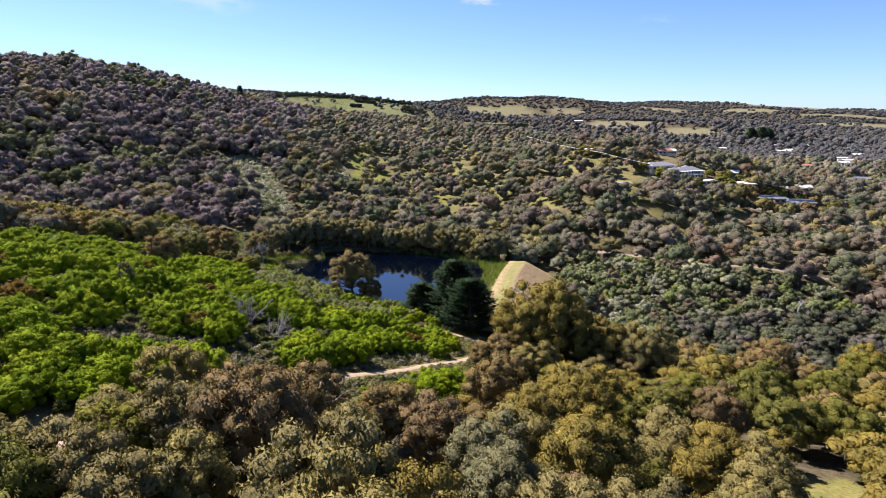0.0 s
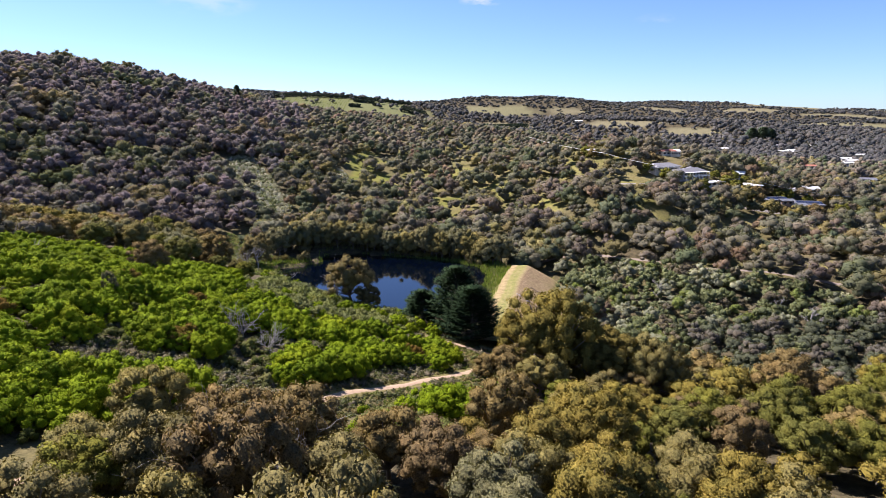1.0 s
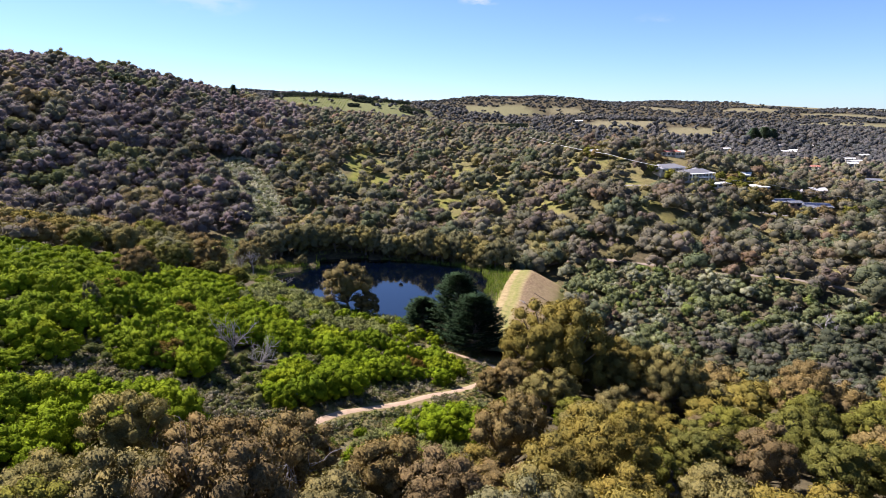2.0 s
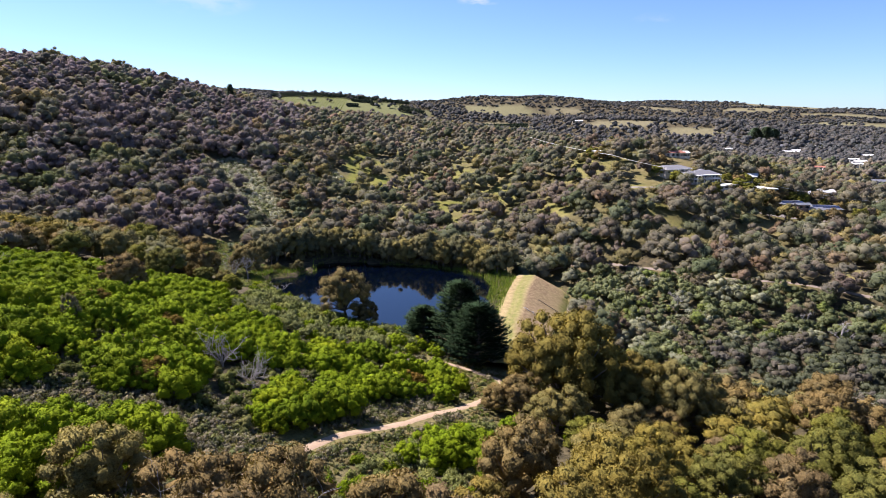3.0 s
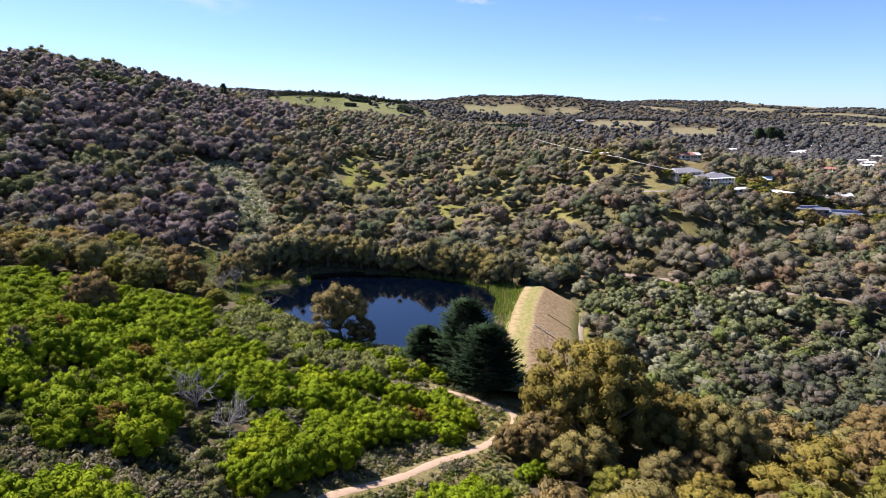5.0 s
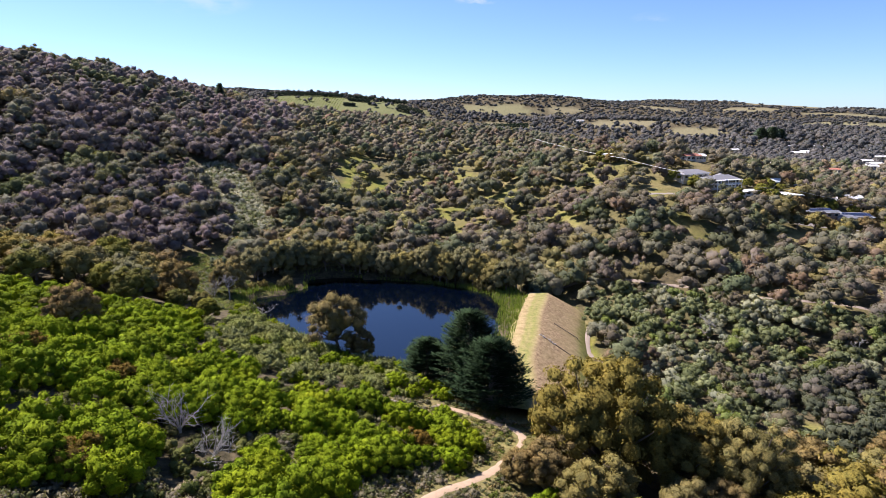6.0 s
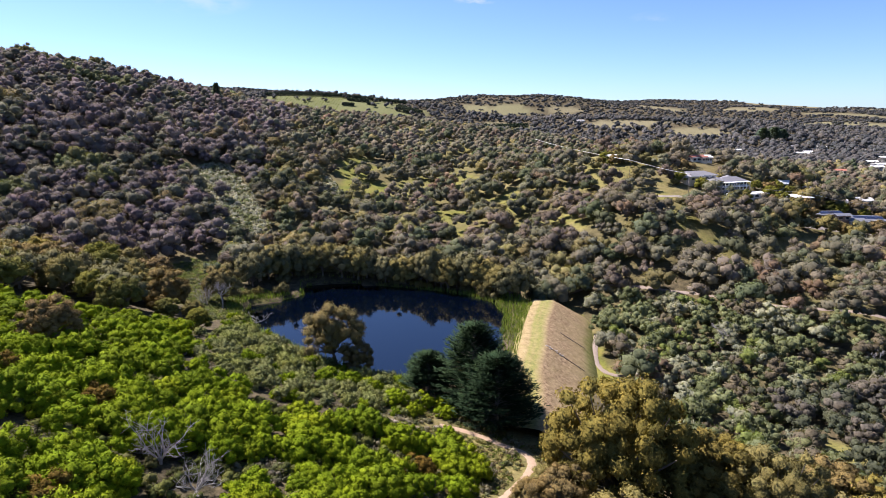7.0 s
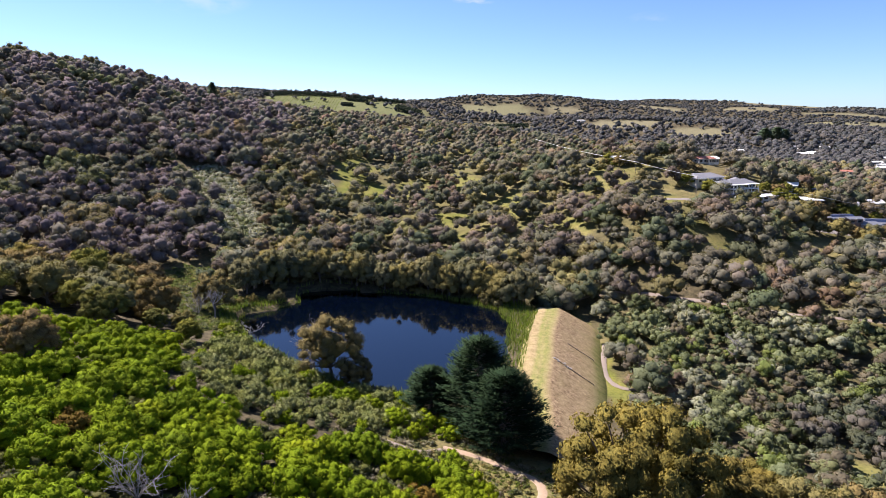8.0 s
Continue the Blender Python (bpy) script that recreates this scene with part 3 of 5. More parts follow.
def cypress(tall, wide, n):
    def build(rng):
        paths = [[((0, 0, -0.9), 0.7), ((0, 0, tall * 0.5), 0.45), ((0.1, 0, tall * 0.97), 0.05)]]
        vs, ns = [], []
        for i in range(n):
            u = (i + 0.5) / n
            z = 1.0 + u ** 0.92 * (tall - 1.2)
            reach = wide * (1 - u) ** 0.5 * rng.uniform(0.7, 1.12) + 0.35
            a = i * 2.39996 + rng.normal(0, 0.25)
            d = np.array([math.cos(a), math.sin(a), 0.12 + 0.3 * u])
            side = np.array([-d[1], d[0], 0])
            if i % 4 == 0:
                paths.append([((0, 0, z - 0.4), 0.12), (tuple(np.array([0, 0, z]) + d * reach * 0.8), 0.03)])
            m = int(20 + 46 * reach / wide)
            s = rng.uniform(0.2, 1, m) ** 0.65
            fan = rng.normal(0, 0.2, m) * (0.5 + 0.6 * s) * min(reach, 4.2)
            p = np.array([0, 0, z]) + d * (s * reach)[:, None] + side * fan[:, None]
            p[:, 2] += 0.18 * s ** 2 * reach + rng.normal(0, 0.16, m)
            out = d * 0.75 + side * (fan / 3.5)[:, None] + np.array([0, 0, 0.75]) + rng.normal(0, 0.22, (m, 3))
            out /= np.linalg.norm(out, axis=1)[:, None]
            tip = d + side * (fan / 2.5)[:, None] + np.array([0, 0, 0.25]) + rng.normal(0, 0.2, (m, 3))
            tip /= np.linalg.norm(tip, axis=1)[:, None]
            w = np.cross(out, tip)
            k = rng.uniform(0.45, 0.95, m)[:, None]
            vs.append(np.stack([p + tip * k, p - tip * k * 0.5 + w * k * 0.45, p - tip * k * 0.5 - w * k * 0.45], 1).reshape(-1, 3))
            ns.append(np.repeat(out, 3, 0))
        v = np.concatenate(vs)
        return tubes(paths, 6), (v, np.arange(len(v)).reshape(-1, 3), np.concatenate(ns))
    return build


GUMS = tree_kind("gum", (11, 12, 13, 14, 15), gum(44, 250, 0.185, 6.4, 8.8, 2.6, 18, 0.215, 0.04), GUM, BARK)
MID_GUMS = tree_kind("gum", (16, 17, 18, 19), gum(22, 110, 0.3, 6.2, 8.6, 2.6, 8, 0.3, 0.02), GUM, BARK)
TALL_GUMS = tree_kind("tall gum", (21, 22), gum(84, 250, 0.21, 9.8, 12.8, 3.2, 40, 0.17, 0.06), GUM, BARK)
ROUND_GUMS = tree_kind("round gum", (31, 32), gum(42, 220, 0.16, 5.0, 7.4, 1.3, 10, 0.22, low=-0.45), GUM, BARK)
BUSHES = tree_kind("bush", (41, 42, 43, 44), bush, BUSH, BARK)
OLIVES = tree_kind("olive shrub", (51, 52, 53), shrub, OLIVE, BARK)
GREEN_SHRUBS = tree_kind("green shrub", (54, 55), shrub, BUSH, BARK)
CYPRESSES = tree_kind("cypress", (61,), cypress(23.5, 11.5, 460), CYPRESS, BARK) + tree_kind("cypress", (62,), cypress(19.5, 12.4, 480), CYPRESS, BARK) + tree_kind("cypress", (63,), cypress(12.0, 7.6, 240), CYPRESS, BARK)


def dead_wood(rng, tall, spread, depth=4):
    paths = []

    def grow(p, d, length, r, level):
        q = p + d * length * 0.5 + rng.normal(0, 0.06 * length, 3)
        e = q + (d + rng.normal(0, 0.2, 3)) * length * 0.5
        paths.append([(tuple(p), r), (tuple(q), r * 0.75), (tuple(e), r * 0.45)])
        if level < depth:
            for _ in range(3 if level else 4):
                nd = d * 0.55 + rng.normal(0, spread, 3)
                nd[2] = abs(nd[2]) * 0.8 + 0.12
                nd /= np.linalg.norm(nd)
                grow(p + (e - p) * rng.uniform(0.45, 1.0), nd, length * rng.uniform(0.5, 0.75), r * 0.55, level + 1)
    grow(np.array([0, 0, -0.4]), np.array([0.05, 0, 1.0]), tall * 0.45, tall * 0.03, 0)
    return tubes(paths, 5)


def dead_fan(rng, tall, wide):
    """Dead shrub: bare limbs that fan out from a low stump and fork into crooked twigs."""
    paths = [[((0, 0, -0.5), 0.3), ((0.1, 0, 0.7), 0.24)]]

    def grow(p, d, length, r, level):
        pts, q, e = [(tuple(p), r)], p, d
        for k in range(3):
            e = e + rng.normal(0, 0.24, 3) + (0, 0, 0.08)
            e = e / np.linalg.norm(e)
            q = q + e * length / 3
            pts.append((tuple(q), r * (1 - 0.24 * (k + 1))))
            if level < 3:
                for _ in range(2 if level else 1):
                    side = e * 0.8 + rng.normal(0, 0.62, 3)
                    side[2] = max(side[2], -0.1)
                    grow(q, side / np.linalg.norm(side), length * rng.uniform(0.35, 0.6), r * 0.5, level + 1)
        paths.append(pts)
    for i in range(8):
        a = i * 0.785 + rng.normal(0, 0.25)
        d = np.array([math.cos(a) * wide, math.sin(a) * wide, tall * rng.uniform(0.7, 1.3)])
        grow(np.array([0.05, 0, 0.5]), d / np.linalg.norm(d), np.linalg.norm(d) * rng.uniform(0.7, 1.0), 0.13, 1)
    return tubes(paths, 5)


def set_dead(x, y, tall, seed, spread=0.75, fan=0.0):
    rng = np.random.default_rng(seed)
    v, f = dead_fan(rng, tall, fan) if fan else dead_wood(rng, tall, spread)
    ob = add_mesh("dead_tree", v, f, DEADWOOD, smooth=True)
    ob.location = (x, y, g(x, y))
    return tagged(ob, "bare grey-white dead tree with twisted branches", "dead tree", "dead trees")


BUSHLAND = [(-169.6, 200), (-152, 240), (-118, 252), (-97, 253), (-84, 240), (-70, 213), (-60.8, 198.4), (-38.4, 193.6), (-12.8, 193.6), (0, 187.2), (3.2, 176), (-8, 161.6), (-19.2, 150.4), (-28.8, 139.2), (-38.4, 126.4), (-48, 108.8), (-64, 88), (-96, 73.6), (-160, 96)]
HEATH = [(-80, 119), (-73, 127), (-64, 132), (-58, 135), (-50, 134), (-42, 131), (-34, 126), (-30, 118), (-38, 114), (-43, 121), (-50, 124.5), (-58, 125.5), (-66, 122), (-73, 117.5)]
OLIVELAND = [(-76, 232), (-88, 246), (-101, 262), (-96, 286), (-88, 290), (-74.5, 272), (-57.6, 252.8), (-41.6, 238.4), (-18, 236), (2, 232), (-2, 209), (-14.4, 204.8), (-32, 198.4), (-54.4, 201.6), (-73.6, 220.8)]
FRONT_GUMS = [(-74, 51.2), (-58, 73.6), (-43.5, 90), (-30.4, 99.2), (-16, 105.6), (0, 107.2), (11.2, 121.6), (17.6, 144), (22.4, 179.2), (28.8, 198.4), (51.2, 198.4), (70.4, 185.6), (112, 172.8), (153.6, 147.2), (192, 96), (176, 48), (0, 38.4), (-64, 38.4)]
LEFT_GUMS = [(-240, 192), (-168, 243.2), (-124, 250), (-112, 262), (-114, 290), (-126, 316), (-144, 328), (-256, 272)]
GULLY = [(48, 313.6), (70.4, 324.8), (99.2, 304), (134.4, 286.4), (169.6, 265.6), (188.8, 224), (179.2, 160), (112, 179.2), (73.6, 192), (54.4, 204.8), (44.8, 232), (67.2, 252.8), (57.6, 275.2)]
HOUSE_SITES = [(170.4, 444, 20), (154, 453, 18), (183.2, 437, 15), (206.6, 439, 14), (218.5, 418, 15), (240, 417.5, 17), (258, 455, 17), (240, 470, 13), (116, 499, 11), (266, 402, 14), (212, 458, 8)]
FAR_HOUSES = [(371, 779, 10, 15, 0), (365, 819, -10, 13, 1), (466, 1059, 20, 18, 0), (541, 1005, -15, 22, 0), (560, 1024, 5, 14, 2), (602, 1146, 0, 24, 3), (328, 672, 12, 14, 0), (419, 723, -6, 14, 1), (480, 752, 14, 14, 0), (528, 832, 0, 15, 2), (307, 595, 18, 14, 3), (672, 1056, 12, 20, 0), (408, 608, -20, 14, 4), (171, 496, 20, 11, 1), (179, 504, 4, 10, 0), (505, 784, 8, 16, 0), (322, 1580, 0, 26, 2), (123, 1600, 0, 30, 0), (654, 1152, 0, 26, 0), (595, 905, 6, 18, 2)]


def free_of(x, y, pond=1.6, dam=True, track=3.0, houses=True):
    """Where plants may stand (arrays)."""
    ok = (inside(POND, x, y) < -pond)
    for line, w in ((TRACK, track), (SIDE_PATH, track * 0.6), (FAR_TRACK, track * 0.55), (TOE_TRACK, track * 0.6), (RIDGE_ROAD, track + 1.5)):
        ok &= along(line, x, y) > w
    if dam:
        ok &= (along(CREST, x, y) > 5.5) & ((along([(a + 10, b - 2.4) for a, b in CREST], x, y) > 10.5) | (np.asarray(y) < 202))
    x, y = np.asarray(x), np.asarray(y)
    ok &= ~((y > 225) & (y < 326) & (x > -2) & (x < 36) & (along(CREST, x, y) < 17))
    if houses:
        for hx, hy, r in HOUSE_SITES:
            ok &= np.hypot(x - hx, y - hy + r * 0.3) > r * 0.85
        for hx, hy, *_ in FAR_HOUSES:   # a yard, and an opening in the trees below it
            ok &= along([(hx, hy), (hx * (1 - 45 / hy), hy - 45)], x, y) > 9.0
    return ok


def scatter(seed, x0, x1, y0, y1, step, jitter=0.42):
    rng = np.random.default_rng(seed)
    xs, ys = np.meshgrid(np.arange(x0, x1, step), np.arange(y0, y1, step * 0.87))
    xs = xs + (np.arange(xs.shape[0]) % 2)[:, None] * step * 0.5
    x = xs.ravel() + rng.uniform(-jitter, jitter, xs.size) * step
    y = ys.ravel() + rng.uniform(-jitter, jitter, xs.size) * step
    return rng, x, y


taken = []   # trunks already standing: x, y, radius


def clear_of_taken(x, y, factor=0.75):
    ok = np.ones(x.shape, bool)
    for tx, ty, r in taken:
        ok &= np.hypot(x - tx, y - ty) > r * factor
    return ok


LEAF = {"b": GUM_BROWN, "o": GUM_OLIVE, "g": GUM_GREY, "y": GUM_GOLD, "l": GUM_LIME}
WORD = {"b": "brown", "o": "olive", "g": "grey-green", "y": "golden-olive", "l": "light green"}
# single trees
for x, y, kind, s, turn, leaf, label in [
    (29.0, 173.5, TALL_GUMS[0], 1.36, 0.4, GUM_GOLD, "broad golden-olive gum tree with many trunks near the dam"),
    (57.0, 167.0, TALL_GUMS[0], 0.92, 3.5, GUM_OLIVE, "olive-green gum tree at the gully's edge"),
    (43.5, 172.0, TALL_GUMS[1], 1.15, 2.0, GUM_GOLD, "broad golden-green gum tree near the dam"),
    (16.5, 165.0, GUMS[0], 0.95, 1.0, GUM_BROWN, "brownish gum tree beside the dirt track"),
    (10.8, 165.2, GUMS[2], 0.6, 2.0, GUM_BROWN, "low grey-brown gum tree overhanging the dirt track"),
    (15.0, 173.0, GUMS[1], 0.6, 3.0, GUM_OLIVE, "low olive gum tree overhanging the dirt track"),
    (-38.8, 240.5, GUMS[1], 1.36, 2.2, GUM_PALE, "golden gum tree on the pond bank"),
    (-31.0, 236.0, ROUND_GUMS[1], 0.95, 4.0, GUM_BROWN, "small golden-brown gum tree on the pond bank"),
    (-106.0, 278.0, ROUND_GUMS[0], 1.72, 3.0, GUM_BROWN, "broad brown domed gum tree behind the bushes"),
    (-95.0, 301.5, GUMS[3], 1.18, 1.0, GUM_PALE, "pale-topped gum tree by the pond inlet"),
    (-97.5, 200.5, GUMS[4], 1.0, 5.0, GUM_BROWN, "brown gum tree with bare limbs above the bushes"),
    (-118.0, 296.0, GUMS[0], 0.95, 0.7, GUM_GREY, "grey-green gum tree above the pond inlet"),
    (-124.0, 309.0, MID_GUMS[1], 1.15, 2.7, GUM_BROWN, "brown gum tree above the pond inlet"),
    (-99.0, 262.0, ROUND_GUMS[1], 0.8, 0.9, GUM_LIME, "rounded green tree behind the bright bushes"),
    (-93.0, 268.0, GUMS[4], 0.55, 4.0, GUM_OLIVE, "small olive gum tree beside the inlet"),
    (-111.0, 255.3, GUMS[2], 1.05, 2.6, GUM_LIME, "light green broad tree behind the brown gums"),
    (-84.4, 252.2, ROUND_GUMS[1], 0.84, 1.9, GUM_LIME, "rounded green tree at the bushes' far edge"),
]:
    set_tree("gum_tree", kind, x, y, s, turn, label, group="gum trees", leaf=leaf, tall=1.16 if leaf is GUM_PALE else 1.22 if kind is TALL_GUMS[0] else 1.0)
    taken.append((x, y, 6.8 * s if kind not in TALL_GUMS else 10.0 * s))
for x, y, kind, s, turn in [(2.8, 219.5, CYPRESSES[0], 1.0, 0.3), (8.2, 209.0, CYPRESSES[1], 0.95, 1.2), (-9.6, 225.0, CYPRESSES[2], 1.0, 2.0)]:
    set_tree("cypress_tree", kind, x, y, s, turn, "dense dark green cypress tree beside the dam", group="cypress trees")
    taken.append((x, y, 9.0 * s))
for i, (x, y, tall) in enumerate([(-45.2, 152.6, 4.2), (-53.5, 158.5, 4.6), (147.2, 244.8, 13), (-44.5, 243.5, 9), (-97.9, 292.9, 7), (-37, 83, 7.5), (-24, 92, 7.5), (-91.2, 291.2, 12.5), (140.8, 256, 10), (-131.2, 200, 8), (96, 275.2, 11), (-76.8, 284.8, 11)]):
    set_dead(x, y, tall, 70 + i, fan=(3.6, 4.2)[i] if i < 2 else 3.6 if i in (3, 4, 5, 6) else 0)
    if i < 2:
        taken.append((x, y, 7.0))

# dark pines standing over the farm country
for x, y, s in [(604, 1250, 1.2), (622, 1243, 1.35), (642, 1252, 1.1)]:
    set_tree("pine_tree", CYPRESSES[1], x, y, s, x, "large dark pine tree among distant gums", group="pine trees", leaf=PINE)
# taller trees that stand out along the hill's ridge
for x, y, s, kind, leaf, word in [(-217.5, 652, 0.45, CYPRESSES[0], PINE, "dark conical pine"), (-281, 651, 1.25, ROUND_GUMS[1], GUM_GREY, "dark domed gum tree"), (-268, 640, 0.85, MID_GUMS[0], GUM_GREY, "thin grey gum tree"),
                                  (-333, 664, 1.2, MID_GUMS[1], GUM_OLIVE, "thin-crowned gum tree"), (-390, 655, 1.35, MID_GUMS[2], GUM_OLIVE, "broad flat-topped gum tree"), (-402, 660, 1.3, MID_GUMS[3], GUM_GREY, "thin grey gum tree"), (-441, 640, 1.2, MID_GUMS[0], GUM_GREY, "thin grey gum tree")]:
    set_tree("ridge_tree", kind, x, y, s, x, word + " rising over the hilltop wood", group="ridge trees", leaf=leaf, tall=1.7 if kind in CYPRESSES else 1.2)
# small trees and shrubs in the gardens
rng = np.random.default_rng(140)
for hx, hy, r in HOUSE_SITES:
    for _ in range(12):
        a, d = rng.uniform(0, 6.28), r * rng.uniform(0.7, 1.15)
        px, py = hx + d * math.cos(a), hy - 0.2 * r + d * math.sin(a)
        if min(math.hypot(px - qx, py - qy) / q for qx, qy, q in HOUSE_SITES) > 0.62 and float(along(RIDGE_ROAD, px, py)) > 4:
            c = "golb"[rng.integers(4)]
            set_tree("garden_tree", MID_GUMS[rng.integers(4)], px, py, rng.uniform(0.4, 0.78), a, WORD[c] + " garden tree beside the houses", group="garden trees", drop=0.6, leaf=LEAF[c])
            taken.append((px, py, 3.0))

for px, py, s, c in [(194, 394, 0.8, "g"), (203, 392.5, 0.95, "o"), (211, 391, 0.75, "b"), (221, 391.5, 0.9, "g"), (231, 390, 1.0, "b"), (214, 384, 0.9, "o")]:
    set_tree("garden_tree", MID_GUMS[int(px) % 4], px, py, s, px, WORD[c] + " gum tree below the garden road", group="garden trees", leaf=LEAF[c])
    taken.append((px, py, 4.5))
set_tree("sapling", ROUND_GUMS[0], -85.6, 156.5, 0.42, 1.0, "narrow dark grey sapling standing above the bushes", "tree", leaf=GUM_GREY, tall=2.1)
# foreground gums
rng = np.random.default_rng(100)
for colour, places in (   # x, y, height
    ("b", [(11, 121, 15.5), (-24.3, 99, 14), (-28, 80.5, 18.5), (92.2, 166, 16), (-34.7, 98.2, 13.0), (-9.9, 100.8, 13.0), (-1.4, 97.3, 13.0), (59.8, 122.9, 13.0), (105.8, 187.2, 13.0)]),
    ("o", [(-38, 81.8, 14.5), (-51, 85.5, 9), (-13.8, 64.5, 21), (-9.3, 53.5, 22), (-48.8, 100.3, 12.3), (-44.3, 65.0, 13.0), (-36.2, 59.0, 13.0), (-15.8, 85.6, 13.0), (60.5, 172.6, 13.0), (41.1, 99.2, 13.0), (-33.1, 66.9, 13.0), (26.1, 68.8, 13.0), (50.6, 88.0, 13.0), (16.0, 67.2, 13.0)]),
    ("g", [(9, 78.5, 12), (7.5, 88.0, 13.0)]),
    ("y", [(-4.8, 65.5, 17), (26, 112, 17), (22.5, 84.5, 15), (16.8, 105.6, 13.0), (25.6, 123.2, 13.0), (133.8, 183.7, 13.0), (45.1, 91.2, 13.0), (80.0, 91.2, 13.0), (35.2, 128.0, 13.0), (24.6, 95.2, 13.0)]),
    ("l", [(49.5, 126.5, 11.5), (75.3, 137.5, 15.5), (128.5, 174.5, 12.5), (86.7, 152.6, 13.0), (99.5, 147.8, 13.0), (74.4, 121.6, 13.0), (84.8, 116.8, 13.0)]),
):
    for px, py, high in places:
        round_one = (px, py) in ((11, 121), (-48.8, 100.3))
        kind, native = (ROUND_GUMS[rng.integers(2)], 8.7) if round_one else (GUMS[rng.integers(len(GUMS))], 11.4)
        s = (high / native) ** 0.62
        set_tree("gum_tree", kind, px, py, s, rng.uniform(0, 6.28), WORD[colour] + (" rounded gum tree beside the bright bushes" if round_one else " gum tree with dense clumped foliage"), group="gum trees", tall=high / native / s, leaf=LEAF[colour])
        taken.append((px, py, 6.4 * s))
rng, x, y = scatter(101, -74, 195, 38, 202, 11.3)
keep = (inside(FRONT_GUMS, x, y) > 0.5) & free_of(x, y, track=5.0) & clear_of_taken(x, y, 1.1) & (meadow_at(x, y)[0] < 0.4)
for px, py in zip(x[keep], y[keep]):
    kind = MID_GUMS[rng.integers(4)] if px > 62 or py < 56 else GUMS[rng.integers(len(GUMS))] if rng.random() < 0.72 else ROUND_GUMS[rng.integers(2)]
    s = rng.uniform(0.7, 1.15)
    colour = "oyybol"[rng.integers(6)]
    set_tree("gum_tree", kind, px, py, s, rng.uniform(0, 6.28), WORD[colour] + " gum tree in open bushland", group="gum trees", tall=rng.uniform(0.85, 1.05), leaf=LEAF[colour])
    taken.append((px, py, 6.6 * s))
# gums and wattles on the lower side of the gully
rng, x, y = scatter(107, 78, 200, 92, 240, 8.6)
keep = (inside(FRONT_GUMS, x, y) < 0) & (inside(GULLY, x, y) < 0) & free_of(x, y) & clear_of_taken(x, y, 0.8) & (meadow_at(x, y)[0] < 0.5)
for px, py in zip(x[keep], y[keep]):
    colour = "ggob"[rng.integers(4)]
    set_tree("wattle_tree", MID_GUMS[rng.integers(4)], px, py, rng.uniform(0.5, 0.95), rng.uniform(0, 6.28), WORD[colour] + " wattle tree at the gully's lower edge", group="wattle trees in the gully", leaf=LEAF[colour])
# gums behind the bright bushes
rng, x, y = scatter(102, -256, -76, 188, 330, 12.5)
keep = (inside(LEFT_GUMS, x, y) > 0) & free_of(x, y) & clear_of_taken(x, y) & (along([(-99, 262), (-88, 236)], x, y) > 12) & (along([(-114, 330), (-84, 262)], x, y) > 12) & (meadow_at(x, y)[0] < 0.4)
for px, py in zip(x[keep], y[keep]):
    s = rng.uniform(0.85, 1.3)
    colour = ("bybo" if px < -150 else "lgog")[rng.integers(4)]
    set_tree("gum_tree", MID_GUMS[rng.integers(len(MID_GUMS))], px, py, s, rng.uniform(0, 6.28), WORD[colour] + " gum tree above the bright bushes", group="gum trees", leaf=LEAF[colour])
    taken.append((px, py, 6.4 * s))

# tall gums along the far bank of the pond
rng = np.random.default_rng(150)
for i in range(44):
    u = i / 43 * 9.999
    bank = [(-93, 328), (-87, 338), (-77, 345.5), (-66, 349.5), (-50, 349), (-38, 346), (-24, 342.5), (-10, 339), (5, 332.5), (17, 325), (28, 321)]
    (ax, ay), (cx, cy) = bank[int(u)], bank[int(u) + 1]
    px, py = ax + (cx - ax) * (u % 1) + rng.normal(0, 1.2), ay + (cy - ay) * (u % 1) + rng.uniform(-3.5, 2)
    colour = "gggogo"[rng.integers(6)]
    set_tree("gum_tree", MID_GUMS[rng.integers(4)], px, py, rng.uniform(0.85, 1.25), rng.uniform(0, 6.28), WORD[colour] + " gum tree on the far bank of the pond", group="gum trees on the far bank", tall=rng.uniform(1.0, 1.35), leaf=LEAF[colour])
    taken.append((px, py, 6.0))

# shrubs at the water's edge under the far gums
rng = np.random.default_rng(160)
shore = line_points([(-92, 311), (-84, 318), (-77, 323), (-77.5, 340), (-66, 347), (-56, 348.5), (-43, 346), (-27.6, 340.8), (-12.4, 336.4), (5.5, 328), (17.5, 316.5)], 3.4)
for p in shore:
    if rng.random() < 0.85:
        c = "ggo"[rng.integers(3)]
        px, py = p.x + rng.normal(0, 0.8), p.y + rng.normal(0.6, 0.8)
        set_tree("shrub", OLIVES[rng.integers(3)], px, py, rng.uniform(0.55, 1.05), rng.uniform(0, 6.28), WORD[c] + " shrub at the water's far edge", "shrub", "shore shrubs", drop=0.3, tall=rng.uniform(0.9, 1.4), leaf=LEAF[c])

set_tree("bush", BUSHES[1], -71.5, 172.5, 1.1, 2.0, "rust-brown bush among bright green ones", "bush", "bright bushes", drop=0.25, leaf=RUST)
